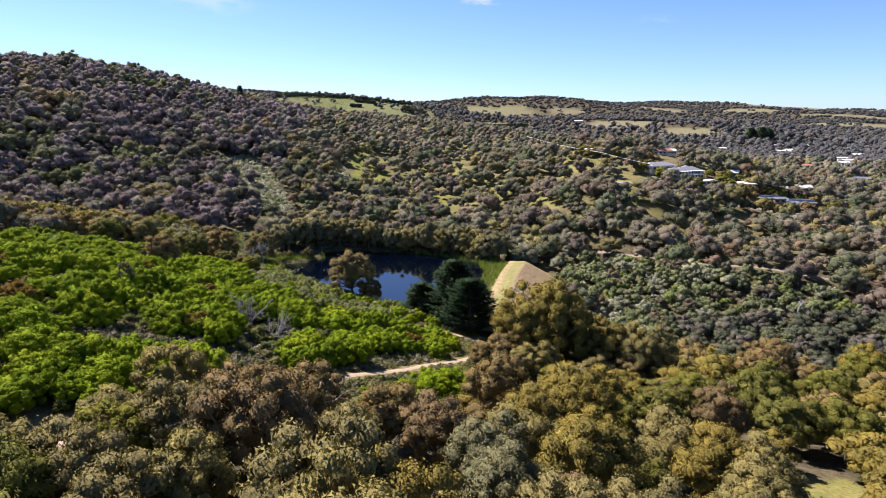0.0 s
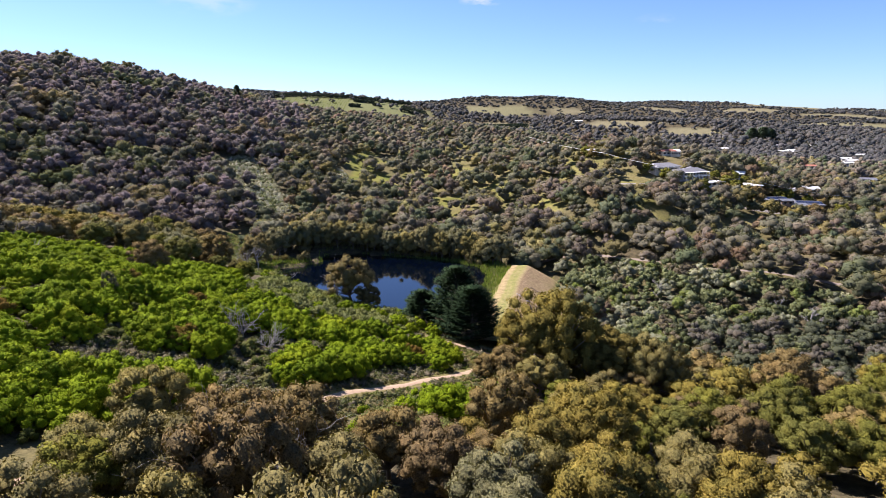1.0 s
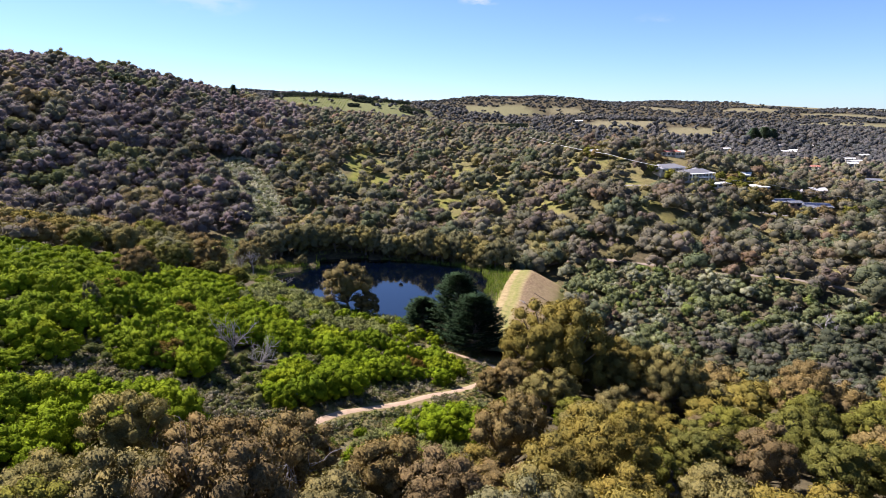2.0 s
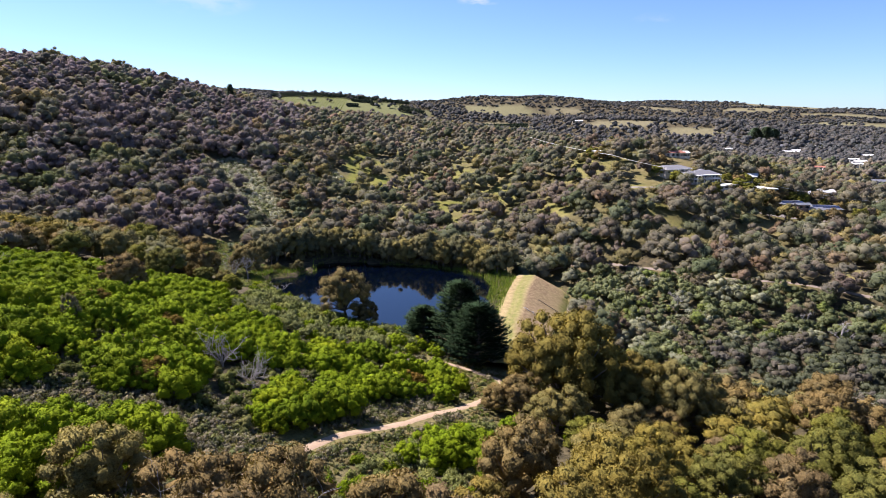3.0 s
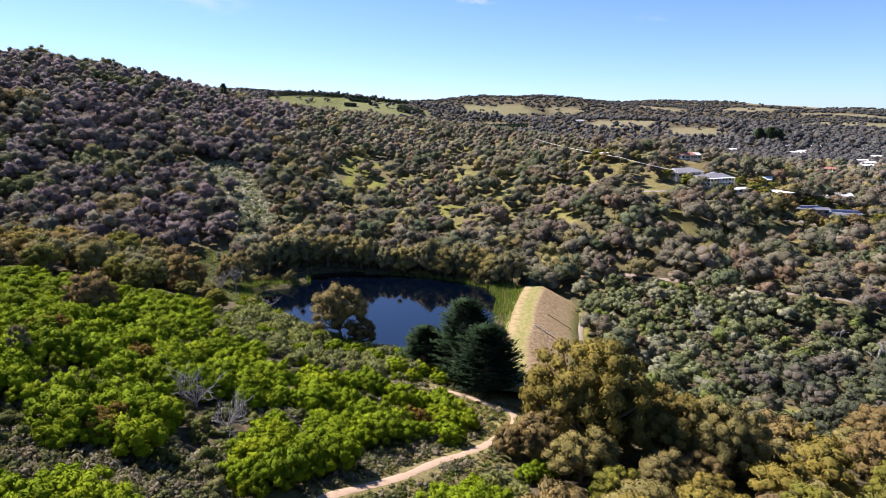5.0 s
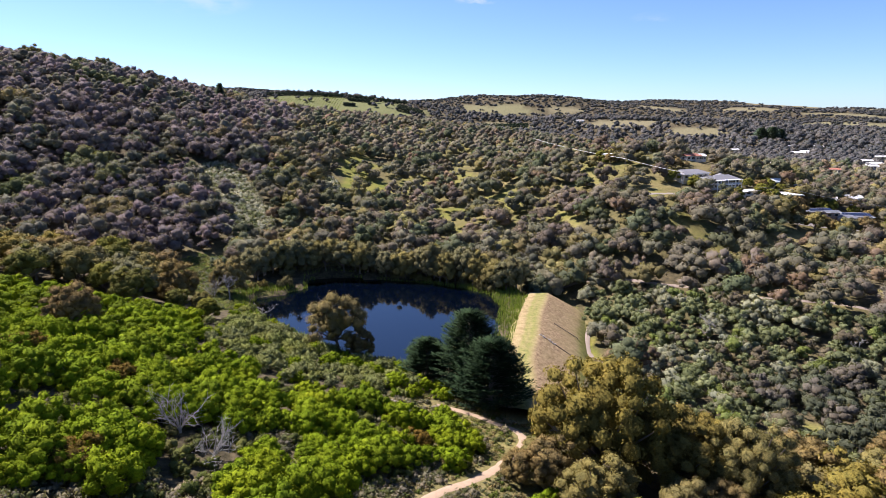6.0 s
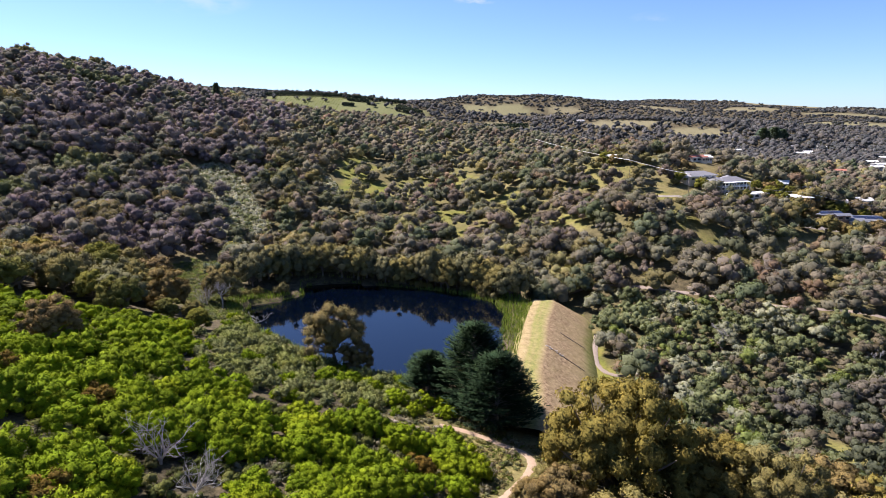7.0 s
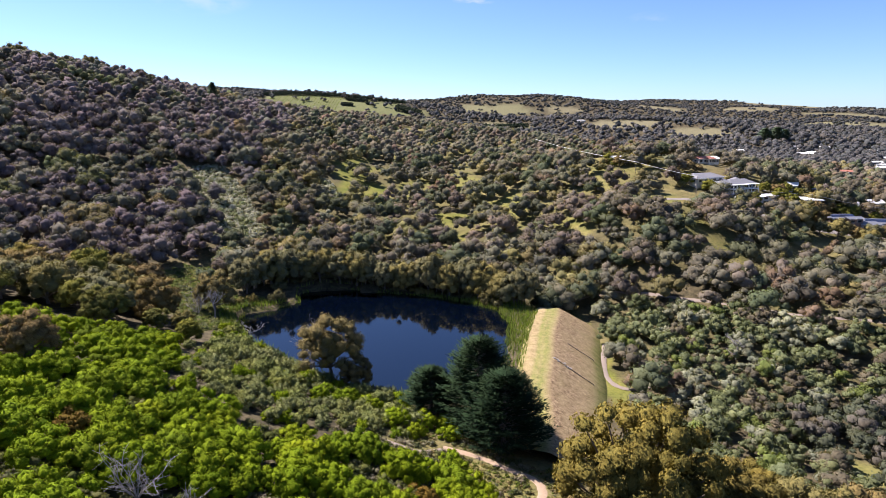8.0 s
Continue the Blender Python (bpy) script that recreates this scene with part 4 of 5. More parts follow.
# bright bushes
rng, x, y = scatter(103, -172, 10, 70, 244, 6.0)
keep = (inside(BUSHLAND, x, y) > 0) & free_of(x, y, track=4.0) & (inside(HEATH, x, y) < -1.8) & clear_of_taken(x, y, 0.6) & (wavy(x, y, 17.0, 5.0) < 0.66) & (wavy(x, y, 8.0, 2.5) < 0.45) & (np.hypot(x + 44.5, y - 149) > 5) & (np.hypot(x + 52.5, y - 155) > 5)
order = np.argsort(np.hypot(x[keep] + 24, y[keep] - 96))
bx, by = x[keep][order], y[keep][order]
far_bushes = list(zip(bx[300:], by[300:]))
for px, py in zip(bx[:300], by[:300]):
    rusty = rng.random() < 0.018
    set_tree("bush", BUSHES[rng.integers(4)], px, py, rng.uniform(0.75, 1.4), rng.uniform(0, 6.28), "rust-brown bush among bright green ones" if rusty else "bright yellow-green rounded coastal bush", "bush", "bright bushes", drop=0.25, leaf=RUST if rusty else None)
for px, py, s in [(-1, 133, 1.4), (4, 137, 1.35), (-4.5, 136, 1.15), (5.5, 131.5, 1.15), (-9.5, 131, 0.75), (0.5, 140, 1.1), (-58.5, 116, 1.3), (-53, 118.5, 1.3), (-48.5, 116.5, 1.35), (-64, 113.5, 1.2), (-57, 111, 1.2), (-66, 134.8, 0.85), (-61.3, 137.2, 0.85), (13.3, 154.9, 0.8), (17.4, 158.5, 0.8), (24.8, 160.6, 0.75), (27.7, 150.6, 0.9), (-11, 214, 0.9), (-18, 212.5, 1.0), (-25, 219.5, 0.9), (-32, 222, 0.95), (-38, 222, 0.9), (-5, 209, 0.75), (-13, 207.5, 0.7), (-4.6, 195, 0.7), (-6, 216, 0.8), (65.6, 263, 0.9), (75, 256, 0.8)]:
    set_tree("bush", BUSHES[int(px) % 4], px, py, s, px, "bright green rounded bush beside the track", "bush", "bright bushes", drop=0.25)
# low shrubs in the gaps between the bright bushes
rng, x, y = scatter(106, -112, 4, 92, 196, 3.5)
gap = np.min(np.hypot(x[:, None] - bx, y[:, None] - by), axis=1)
keep = (inside(BUSHLAND, x, y) > 1) & free_of(x, y, track=4.0) & (inside(HEATH, x, y) < -1.0) & (gap > 3.7) & clear_of_taken(x, y, 0.2)
low_shrubs = np.c_[x[keep], y[keep]]
# low shrubs on the verge between track and gums
VERGE = [(-40, 88), (-27, 112), (-17, 128), (-4, 143), (8, 156), (12, 146), (8, 124), (-6, 110), (-24, 104), (-34, 90)]
rng, x, y = scatter(105, -44, 16, 86, 160, 2.6)
keep = (inside(VERGE, x, y) > 0) & free_of(x, y, track=3.2) & clear_of_taken(x, y, 0.7) & (wavy(x, y, 9.0, 1.0) > -0.6)
for px, py in zip(x[keep], y[keep]):
    kind = OLIVES[rng.integers(3)] if rng.random() < 0.75 else GREEN_SHRUBS[rng.integers(2)]
    set_tree("shrub", kind, px, py, rng.uniform(0.25, 0.6), rng.uniform(0, 6.28), "small olive shrub on the grassy verge of the track", "shrub", "verge shrubs", drop=0.15)
# olive shrubs by the pond
rng, x, y = scatter(104, -80, -10, 195, 278, 4.7)
keep = (inside(OLIVELAND, x, y) > 0) & free_of(x, y, pond=4) & clear_of_taken(x, y, 0.55)
for px, py in zip(x[keep], y[keep]):
    kind = OLIVES[rng.integers(3)] if rng.random() < 0.85 else GREEN_SHRUBS[rng.integers(2)]
    set_tree("shrub", kind, px, py, rng.uniform(0.55, 0.95), rng.uniform(0, 6.28), "olive-green shrub between bushes and pond", "shrub", "olive shrubs", drop=0.25)


# ---------------------------------------------------------------- woodland and scrub as stuff
def template(seed, subs, leaves, size, radius, height, base, swell, squash=0.85, low=-0.2, ragged=0.16, **more):
    """Crown of few pieces for massed trees: corners, triangles, normals."""
    rng = np.random.default_rng(seed)
    c, r = heads(rng, subs, radius, height, base, low, swell, ragged)
    return crown(rng, c, r, leaves, size, squash, **more)


def mass(name, seed, pos, temps, palette_of, scales, label, category):
    """Many plants in one mesh: pos (n, 2)."""
    rng = np.random.default_rng(seed)
    z = ground(pos[:, 0], pos[:, 1])
    vs, cs, fs, ns, base = [], [], [], [], 0
    for (px, py), pz in zip(pos, z):
        t, f, n = temps[rng.integers(len(temps))]
        a, s = rng.uniform(0, 6.283), rng.uniform(*scales)
        ca, sa = math.cos(a), math.sin(a)
        turn = np.array([[ca, sa, 0], [-sa, ca, 0], [0, 0, 1]])
        vs.append((t * (s, s, s * rng.uniform(0.85, 1.15))) @ turn + (px, py, pz))
        ns.append(n @ turn)
        fs.append(f + base)
        cs.append(np.tile(0.8 * palette_of(px, py, rng), (len(t), 1)))
        base += len(t)
    ob = add_mesh(name, np.concatenate(vs), np.concatenate(fs), TINTED, tint=np.concatenate(cs), smooth=True, normals=np.concatenate(ns))
    return tagged(ob, label, category, kind="stuff")


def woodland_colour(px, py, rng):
    """Leaf colour by place: purple-grey on the hill, partly haze put into the colour; grey-olive and brown gums on the
    slopes.
    """
    hill = px < -112 - 0.1 * (py - 320) and py > 325
    r = rng.random()
    patch = float(wavy(px, py, 60.0, 9.0))
    if hill:
        if patch > 0.4 and r < 0.6:
            c = (0.15, 0.172, 0.088)
        elif patch < -0.5 and r < 0.4:
            c = (0.215, 0.185, 0.105)
        else:
            c = (0.182, 0.162, 0.172) if r < 0.75 else (0.16, 0.165, 0.13)
    elif r < 0.42:
        c = (0.168, 0.166, 0.126)
    elif r < 0.66:
        c = (0.188, 0.166, 0.14)
    elif r < 0.84:
        c = (0.112, 0.132, 0.085)
    elif r < 0.94:
        c = (0.215, 0.198, 0.095)
    else:
        c = (0.2, 0.155, 0.115)
    return np.array(c) * ((1.0, 0.95, 0.97) if hill else (1.03, 1.0, 0.98)) * rng.uniform(0.78, 1.34) * rng.uniform(0.95, 1.05, 3)


def hazed_gum_colour(px, py, rng):
    """Gums and pines of the farm country; distance haze is mixed into the colour."""
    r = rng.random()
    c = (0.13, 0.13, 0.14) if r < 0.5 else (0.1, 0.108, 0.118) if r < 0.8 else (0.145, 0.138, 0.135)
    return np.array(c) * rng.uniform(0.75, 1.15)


def wooded(x, y, rng, sparse=0.2):
    op, green_here = meadow_at(x, y)
    sparse = np.where(green_here > 0.88, 0.12, sparse)
    return free_of(x, y, pond=2.4) & (along(POWER_LINE, x, y) > 6.5) & ((op < 0.45) | (rng.random(len(x)) < np.where((x > 70) & (y < 600), sparse * 1.2, sparse * 1.3)))


MID = [template(s, 7, 64, 0.42, 5.4, 7.6, 2.4, 0.44, core=0.8, dome_part=0.35, wild=0.08, lobes=6, lump=0.26, hug=(0.86, 1.05), spread=0.35) for s in (201, 202, 203, 204, 205, 206, 207, 208)]
HALFWAY = [template(s, 5, 16, 0.62, 5.6, 7.4, 2.2, 0.5, dome_part=0.4, wild=0.12, lobes=4) for s in (217, 218, 209, 210)]
FARTREE = [template(s, 3, 8, 0.9, 5.2, 6.8, 2.0, 0.6, dome_part=0.4, wild=0.12, lobes=3, fill=0) for s in (211, 212, 213, 214)]
DISTANT = [template(s, 3, 6, 1.5, 6.6, 8.4, 1.6, 0.6, dome_part=0.4, lobes=3, fill=0) for s in (221, 222, 223)]
REMOTE = [template(s, 3, 3, 2.6, 14.0, 9.0, 0.6, 0.5, 0.7, lobes=3, fill=0) for s in (231, 232, 233)]


def in_fan(x, y, lo, hi, half=40.0):
    d = np.hypot(x, y - 16)
    return (d > lo) & (d <= hi) & (np.abs(np.degrees(np.arctan2(x, y - 8))) < half)


def region(x, y):
    """Ground that the single trees and bushes already fill."""
    return (inside(FRONT_GUMS, x, y) > 0) | (inside(BUSHLAND, x, y) > 0) | (inside(LEFT_GUMS, x, y) > 0) | (inside(OLIVELAND, x, y) > 0)


rng, x, y = scatter(301, -530, 530, 96, 610, 9.4, 0.36)
heath_clear = (along([(-154, 461), (-134, 432), (-115, 390)], x, y) > 16) & (along([(-90, 499), (-80, 467)], x, y) > 7)
keep = in_fan(x, y, 150, 560) & ((y > 228) | (x > 190)) & wooded(x, y, rng) & ~region(x, y) & (inside(GULLY, x, y) < 0) & ~((x > -152) & (x < -72) & (y < 326)) & clear_of_taken(x, y) & (heath_clear | (rng.random(len(x)) < 0.04))
slope = (x > -88) & (x < 225) & (y > 380) & (y < 670)
keep &= ~(slope & (rng.random(len(x)) < np.where(wavy(x, y, 26.0, 4.0) > 0.0, 0.5, 0.2)))
mass("woodland", 302, np.c_[x[keep], y[keep]], MID, woodland_colour, (0.68, 1.45), "olive and brown gum woodland covering the slopes", "woodland")
rng, x, y = scatter(303, -1120, 1120, 320, 1220, 11.2)
keep = in_fan(x, y, 560, 880) & wooded(x, y, rng, 0.2)
mass("woodland", 303, np.c_[x[keep], y[keep]], HALFWAY, woodland_colour, (0.75, 1.25), "brown and grey gum woodland over the hilltop", "woodland")
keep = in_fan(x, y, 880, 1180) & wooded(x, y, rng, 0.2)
mass("woodland", 304, np.c_[x[keep], y[keep]], FARTREE, hazed_gum_colour, (0.75, 1.25), "grey-brown gum woodland on the ridge", "woodland")
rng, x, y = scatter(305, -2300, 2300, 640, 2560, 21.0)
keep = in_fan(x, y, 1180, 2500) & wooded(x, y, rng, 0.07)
mass("woodland", 306, np.c_[x[keep], y[keep]], DISTANT, hazed_gum_colour, (0.8, 1.5), "dark distant woodland between paddocks", "woodland")
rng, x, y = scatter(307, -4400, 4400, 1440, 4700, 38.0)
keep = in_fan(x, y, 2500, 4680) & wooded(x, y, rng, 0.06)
mass("woodland", 308, np.c_[x[keep], y[keep]], REMOTE, hazed_gum_colour, (0.8, 1.4), "far dark wooded hills along the horizon", "woodland")
if far_bushes:
    mass("bushes", 309, np.array(far_bushes), [template(s, 9, 40, 0.3, 3.6, 4.0, 0.6, 0.4, lump=0.26) for s in (241, 242, 243)],
         lambda px, py, r: np.array([(0.142, 0.205, 0.008), (0.172, 0.232, 0.008), (0.12, 0.17, 0.01)][r.integers(3)]) * r.uniform(0.85, 1.15), (0.75, 1.15), "bright yellow-green bushes massed on the rise", "bushes")


def scrub_colour(px, py, rng):
    r = rng.random()
    if px > 92 and py < 245:   # dark wattles and bare grey stems in the lower gully
        return np.array((0.11, 0.125, 0.085) if r < 0.6 else (0.15, 0.138, 0.12) if r < 0.88 else (0.17, 0.19, 0.1)) * rng.uniform(0.8, 1.15)
    c = (0.175, 0.2, 0.105) if r < 0.46 else (0.118, 0.14, 0.07) if r < 0.58 else (0.27, 0.28, 0.2) if r < 0.8 else (0.165, 0.145, 0.105) if r < 0.94 else (0.17, 0.21, 0.065)
    return np.array(c) * rng.uniform(0.8, 1.25)


SCRUB = [template(s, 6, 40, 0.3, 2.7, 4.4, 0.6, 0.46, 0.9, spread=0.6, wild=0.24) for s in (251, 252, 253, 254)]
rng, x, y = scatter(310, 42, 195, 154, 330, 5.7)
keep = (inside(GULLY, x, y) > -1.5) & free_of(x, y, track=2.4) & clear_of_taken(x, y, 0.6) & (meadow_at(x, y)[0] < 0.5)
tall_here = rng.random(len(x)) < np.where((x > 92) & (y < 245), 0.3, 0.1)
mass("scrub_trees", 316, np.c_[x[keep & tall_here], y[keep & tall_here]], MID, scrub_colour, (0.45, 0.85), "small gums rising from the gully scrub", "trees")
keep &= ~tall_here
mass("scrub", 311, np.c_[x[keep], y[keep]], SCRUB, scrub_colour, (0.65, 1.6), "grey-green flowering scrub filling the gully", "scrub")

HEATH_T = [template(s, 3, 11, 0.2, 0.75, 0.7, 0.05, 0.6, spread=0.7, wild=0.3, core=0.7, fill=0) for s in (261, 262)]
rng, x, y = scatter(312, -130, 14, 72, 225, 1.3)
keep = ((inside(HEATH, x, y) > -3) | ((inside(BUSHLAND, x, y) > -4) & ((wavy(x, y, 17.0, 5.0) > 0.6) | (wavy(x, y, 8.0, 2.5) > 0.36))) | ((along(TRACK, x, y) < 5.5) & (wavy(x, y, 5, 2) > 0.15)) | (along(SIDE_PATH, x, y) < 3.0)) & free_of(x, y, track=2.3)
mass("heath", 313, np.c_[x[keep], y[keep]], HEATH_T, lambda px, py, r: np.array([(0.2, 0.19, 0.13), (0.13, 0.145, 0.065), (0.23, 0.205, 0.155)][r.integers(3)]) * r.uniform(0.75, 1.2), (0.7, 1.8), "low grey heath shrubs beside the track", "heath")
mass("low_shrubs", 319, low_shrubs, [template(s, 7, 40, 0.25, 3.2, 3.6, 0.2, 0.44, 0.9, spread=0.6) for s in (263, 264)],
     lambda px, py, r: np.array([(0.125, 0.14, 0.045), (0.14, 0.145, 0.06), (0.1, 0.12, 0.035)][r.integers(3)]) * r.uniform(0.85, 1.2), (0.35, 0.65), "low olive shrubs in the gaps between bright bushes", "shrubs")
rng, x, y = scatter(317, -52, 22, 84, 212, 1.15)
keep = ((along(TRACK, x, y) < 10.0) | (np.hypot(x - 4, y - 192) < 17)) & free_of(x, y, track=1.9) & (wavy(x, y, 6.0, 8.0) > -0.45)
mass("grass_tufts", 318, np.c_[x[keep], y[keep]], HEATH_T, lambda px, py, r: np.array([(0.17, 0.17, 0.06), (0.12, 0.155, 0.035), (0.24, 0.2, 0.1), (0.15, 0.16, 0.09)][r.integers(4)]) * r.uniform(0.8, 1.2), (0.35, 1.0), "tufts of dry and green grass along the track", "grass")
rng, x, y = scatter(322, -134, -78, 272, 348, 1.25)
keep = (meadow_at(x, y)[0] > 0.35) & free_of(x, y, pond=0.3) & (wavy(x, y, 7.0, 4.0) > -0.6)
mass("grass_tufts", 323, np.c_[x[keep], y[keep]], HEATH_T, lambda px, py, r: np.array([(0.2, 0.235, 0.085), (0.16, 0.205, 0.06), (0.24, 0.24, 0.11), (0.15, 0.165, 0.09)][r.integers(4)]) * r.uniform(0.8, 1.2), (0.6, 1.5), "tall green grass round the pond inlet", "grass")
rng, x, y = scatter(314, -172, -64, 366, 505, 2.7)
keep = (along([(-154, 461), (-134, 432), (-115, 390)], x, y) < 16 + 4 * wavy(x, y, 12, 2)) | (along([(-90, 499), (-80, 467)], x, y) < 7)
mass("heath", 315, np.c_[x[keep], y[keep]], HEATH_T, lambda px, py, r: np.array([(0.5, 0.5, 0.43), (0.4, 0.41, 0.33), (0.26, 0.29, 0.17)][r.integers(3)]) * r.uniform(0.75, 1.15), (1.3, 3.0), "pale grey heath in a clearing on the hillside", "heath")

# reeds round the pond
rng = np.random.default_rng(321)
x, y = rng.uniform(-122, 34, 90000), rng.uniform(222, 364, 90000)
d = inside(POND, x, y)
keep = (d > np.where(x > 4, -14.0, np.where((y > 322) & (x < -14), -0.4, np.where((y > 315) & (x > -60), -2.0, -6.0)))) & (d < 1.4 + 1.0 * wavy(x, y, 10, 1)) & (along(CREST, x, y) > 5.0) & ((y > 275) | (rng.random(len(x)) < 0.4)) & (wavy(x, y, 11.0, 3.0) > -0.75)
x, y = x[keep][:20000], y[keep][:20000]
wall_z = np.where(x > -5, 20.5 + np.interp(-along(CREST, x, y), [p[0] for p in PROFILE[:6]], [p[1] for p in PROFILE[:6]]), 0)
z = np.maximum(np.maximum(ground(x, y), WATER - 0.4), wall_z - 0.1)
n = len(x)
h, a, w = rng.uniform(0.9, 2.3, n), rng.uniform(0, 6.28, n), rng.uniform(0.08, 0.2, n)
lx, ly = rng.normal(0, 0.3, n), rng.normal(0, 0.3, n)
v = np.stack([np.c_[x - np.cos(a) * w, y - np.sin(a) * w, z], np.c_[x + np.cos(a) * w, y + np.sin(a) * w, z], np.c_[x + lx, y + ly, z + h]], 1).reshape(-1, 3)
tint = np.repeat(np.array([(0.15, 0.21, 0.04), (0.2, 0.23, 0.07), (0.12, 0.18, 0.035)])[rng.integers(0, 3, n)], 3, 0)
tagged(add_mesh("reeds", v, np.arange(3 * n).reshape(-1, 3), TINTED, tint=tint), "green reeds fringing the pond", "reeds", kind="stuff")

# woods behind the starting point
rng, x, y = scatter(330, -420, 420, -420, 60, 17.0)
keep = (np.hypot(x, y) < 430) & ((y < 20) | (np.abs(x) > 80)) & (np.abs(np.degrees(np.arctan2(x, y + 40))) > 42) & ~region(x, y) & free_of(x, y) & (np.hypot(x, y) > 16)
keep &= np.hypot(x, y) > 170
mass("woodland", 331, np.c_[x[keep], y[keep]], HALFWAY, woodland_colour, (1.1, 1.6), "olive gum woodland on the rise", "woodland")
rng, x, y = scatter(332, -170, 170, -170, 60, 11.5)
keep = (np.hypot(x, y) <= 170) & ~region(x, y) & free_of(x, y) & (y < 42) & clear_of_taken(x, y)
NEARBY = [template(s, 9, 72, 0.46, 5.4, 8.2, 2.2, 0.38, core=0.78, dome_part=0.35, wild=0.12, lobes=6, lump=0.3, hug=(0.84, 1.08), spread=0.4) for s in (271, 272, 273, 274)]
mass("woodland", 333, np.c_[x[keep], y[keep]], NEARBY, lambda px, py, r: np.array([(0.2, 0.17, 0.065), (0.215, 0.185, 0.075), (0.185, 0.14, 0.068), (0.16, 0.155, 0.085)][r.integers(4)]) * r.uniform(0.8, 1.15), (0.8, 1.3), "olive gum woodland on the rise", "woodland")

# ---------------------------------------------------------------- houses
WHITE = plain_material("white render", (0.74, 0.73, 0.7), (0.82, 0.81, 0.79), 0.8, 0.8, 0.1)
CREAM = plain_material("cream boards", (0.55, 0.5, 0.42), (0.66, 0.61, 0.52), 0.8, 0.8, 0.1)
GREY_WALL = plain_material("grey cladding", (0.26, 0.26, 0.27), (0.34, 0.34, 0.34), 0.8, 0.8, 0.1)
GREY_ROOF = plain_material("grey roof tiles", (0.15, 0.15, 0.16), (0.21, 0.21, 0.22), 1.2, 0.75, 0.3)
PALE_ROOF = plain_material("pale metal roof", (0.5, 0.5, 0.49), (0.62, 0.62, 0.61), 0.6, 0.55, 0.1, 0.4)
DARK_ROOF = plain_material("dark metal roof", (0.1, 0.105, 0.12), (0.15, 0.155, 0.17), 0.6, 0.5, 0.1, 0.4)
RED_ROOF = plain_material("brick-red roof tiles", (0.26, 0.1, 0.07), (0.34, 0.15, 0.1), 1.2, 0.8, 0.3)
BRICK = plain_material("brown brick", (0.2, 0.13, 0.1), (0.28, 0.2, 0.16), 1.2, 0.85, 0.2)
SOLAR = plain_material("solar panel glass", (0.012, 0.018, 0.045), (0.018, 0.026, 0.06), 0.6, 0.12, 0.0, 0.5)
gm2, _, gb2 = material("window glass", 0.05, 0.5)
gb2.inputs["Base Color"].default_value = (0.02, 0.025, 0.03, 1)
GLASS = gm2
STONE = plain_material("pale stone", (0.3, 0.27, 0.24), (0.42, 0.39, 0.35), 2.0, 0.9, 0.4)
TIMBER = plain_material("weathered timber", (0.12, 0.095, 0.075), (0.2, 0.165, 0.13), 2.0, 0.9, 0.3)
CABLE = plain_material("cable", (0.55, 0.54, 0.5), (0.62, 0.6, 0.56), 2.0, 0.6, 0.0)


def one_box(name, mat, parent, *b, label=""):
    bm = bmesh.new()
    box(bm, *b)
    return part(name, bm, mat, parent, label)


def roof_mesh(w, d, z, rise, over, hip):
    """Gabled (hip 0) or hipped roof over a w x d plan, 0.18 thick, ridge along x."""
    bm = bmesh.new()
    x, y = w / 2 + over, d / 2 + over
    rx = x - hip * y
    for dz, flip in ((0, True), (0.18, False)):
        a = [bm.verts.new(p) for p in ((-x, -y, z + dz), (x, -y, z + dz), (x, y, z + dz), (-x, y, z + dz), (-rx, 0, z + rise + dz), (rx, 0, z + rise + dz))]
        for f in ((0, 1, 5, 4), (1, 2, 5), (2, 3, 4, 5), (3, 0, 4)):
            ids = [a[i] for i in f]
            bm.faces.new(ids[::-1] if flip else ids)
        if flip:
            low = a
    for i in range(4):
        j = (i + 1) % 4
        bm.faces.new((low[i], low[j], a[j], a[i]))
    return bm


def window(parent, x, y, z, w, h, face):
    """A framed window on the wall that faces -y (face 0), or the walls at -x and +x (face -1, 1)."""
    if face == 0:
        f = one_box("window", WHITE, parent, x - w / 2 - 0.08, x + w / 2 + 0.08, y - 0.06, y - 0.002, z - 0.08, z + h + 0.08)
        one_box("pane", GLASS, f, x - w / 2, x + w / 2, y - 0.075, y - 0.062, z, z + h)
    else:
        a, b = (x - 0.06, x - 0.002) if face < 0 else (x + 0.002, x + 0.06)
        f = one_box("window", WHITE, parent, a, b, y - w / 2 - 0.08, y + w / 2 + 0.08, z - 0.08, z + h + 0.08)
        a, b = (x - 0.075, x - 0.062) if face < 0 else (x + 0.062, x + 0.075)
        one_box("pane", GLASS, f, a, b, y - w / 2, y + w / 2, z, z + h)


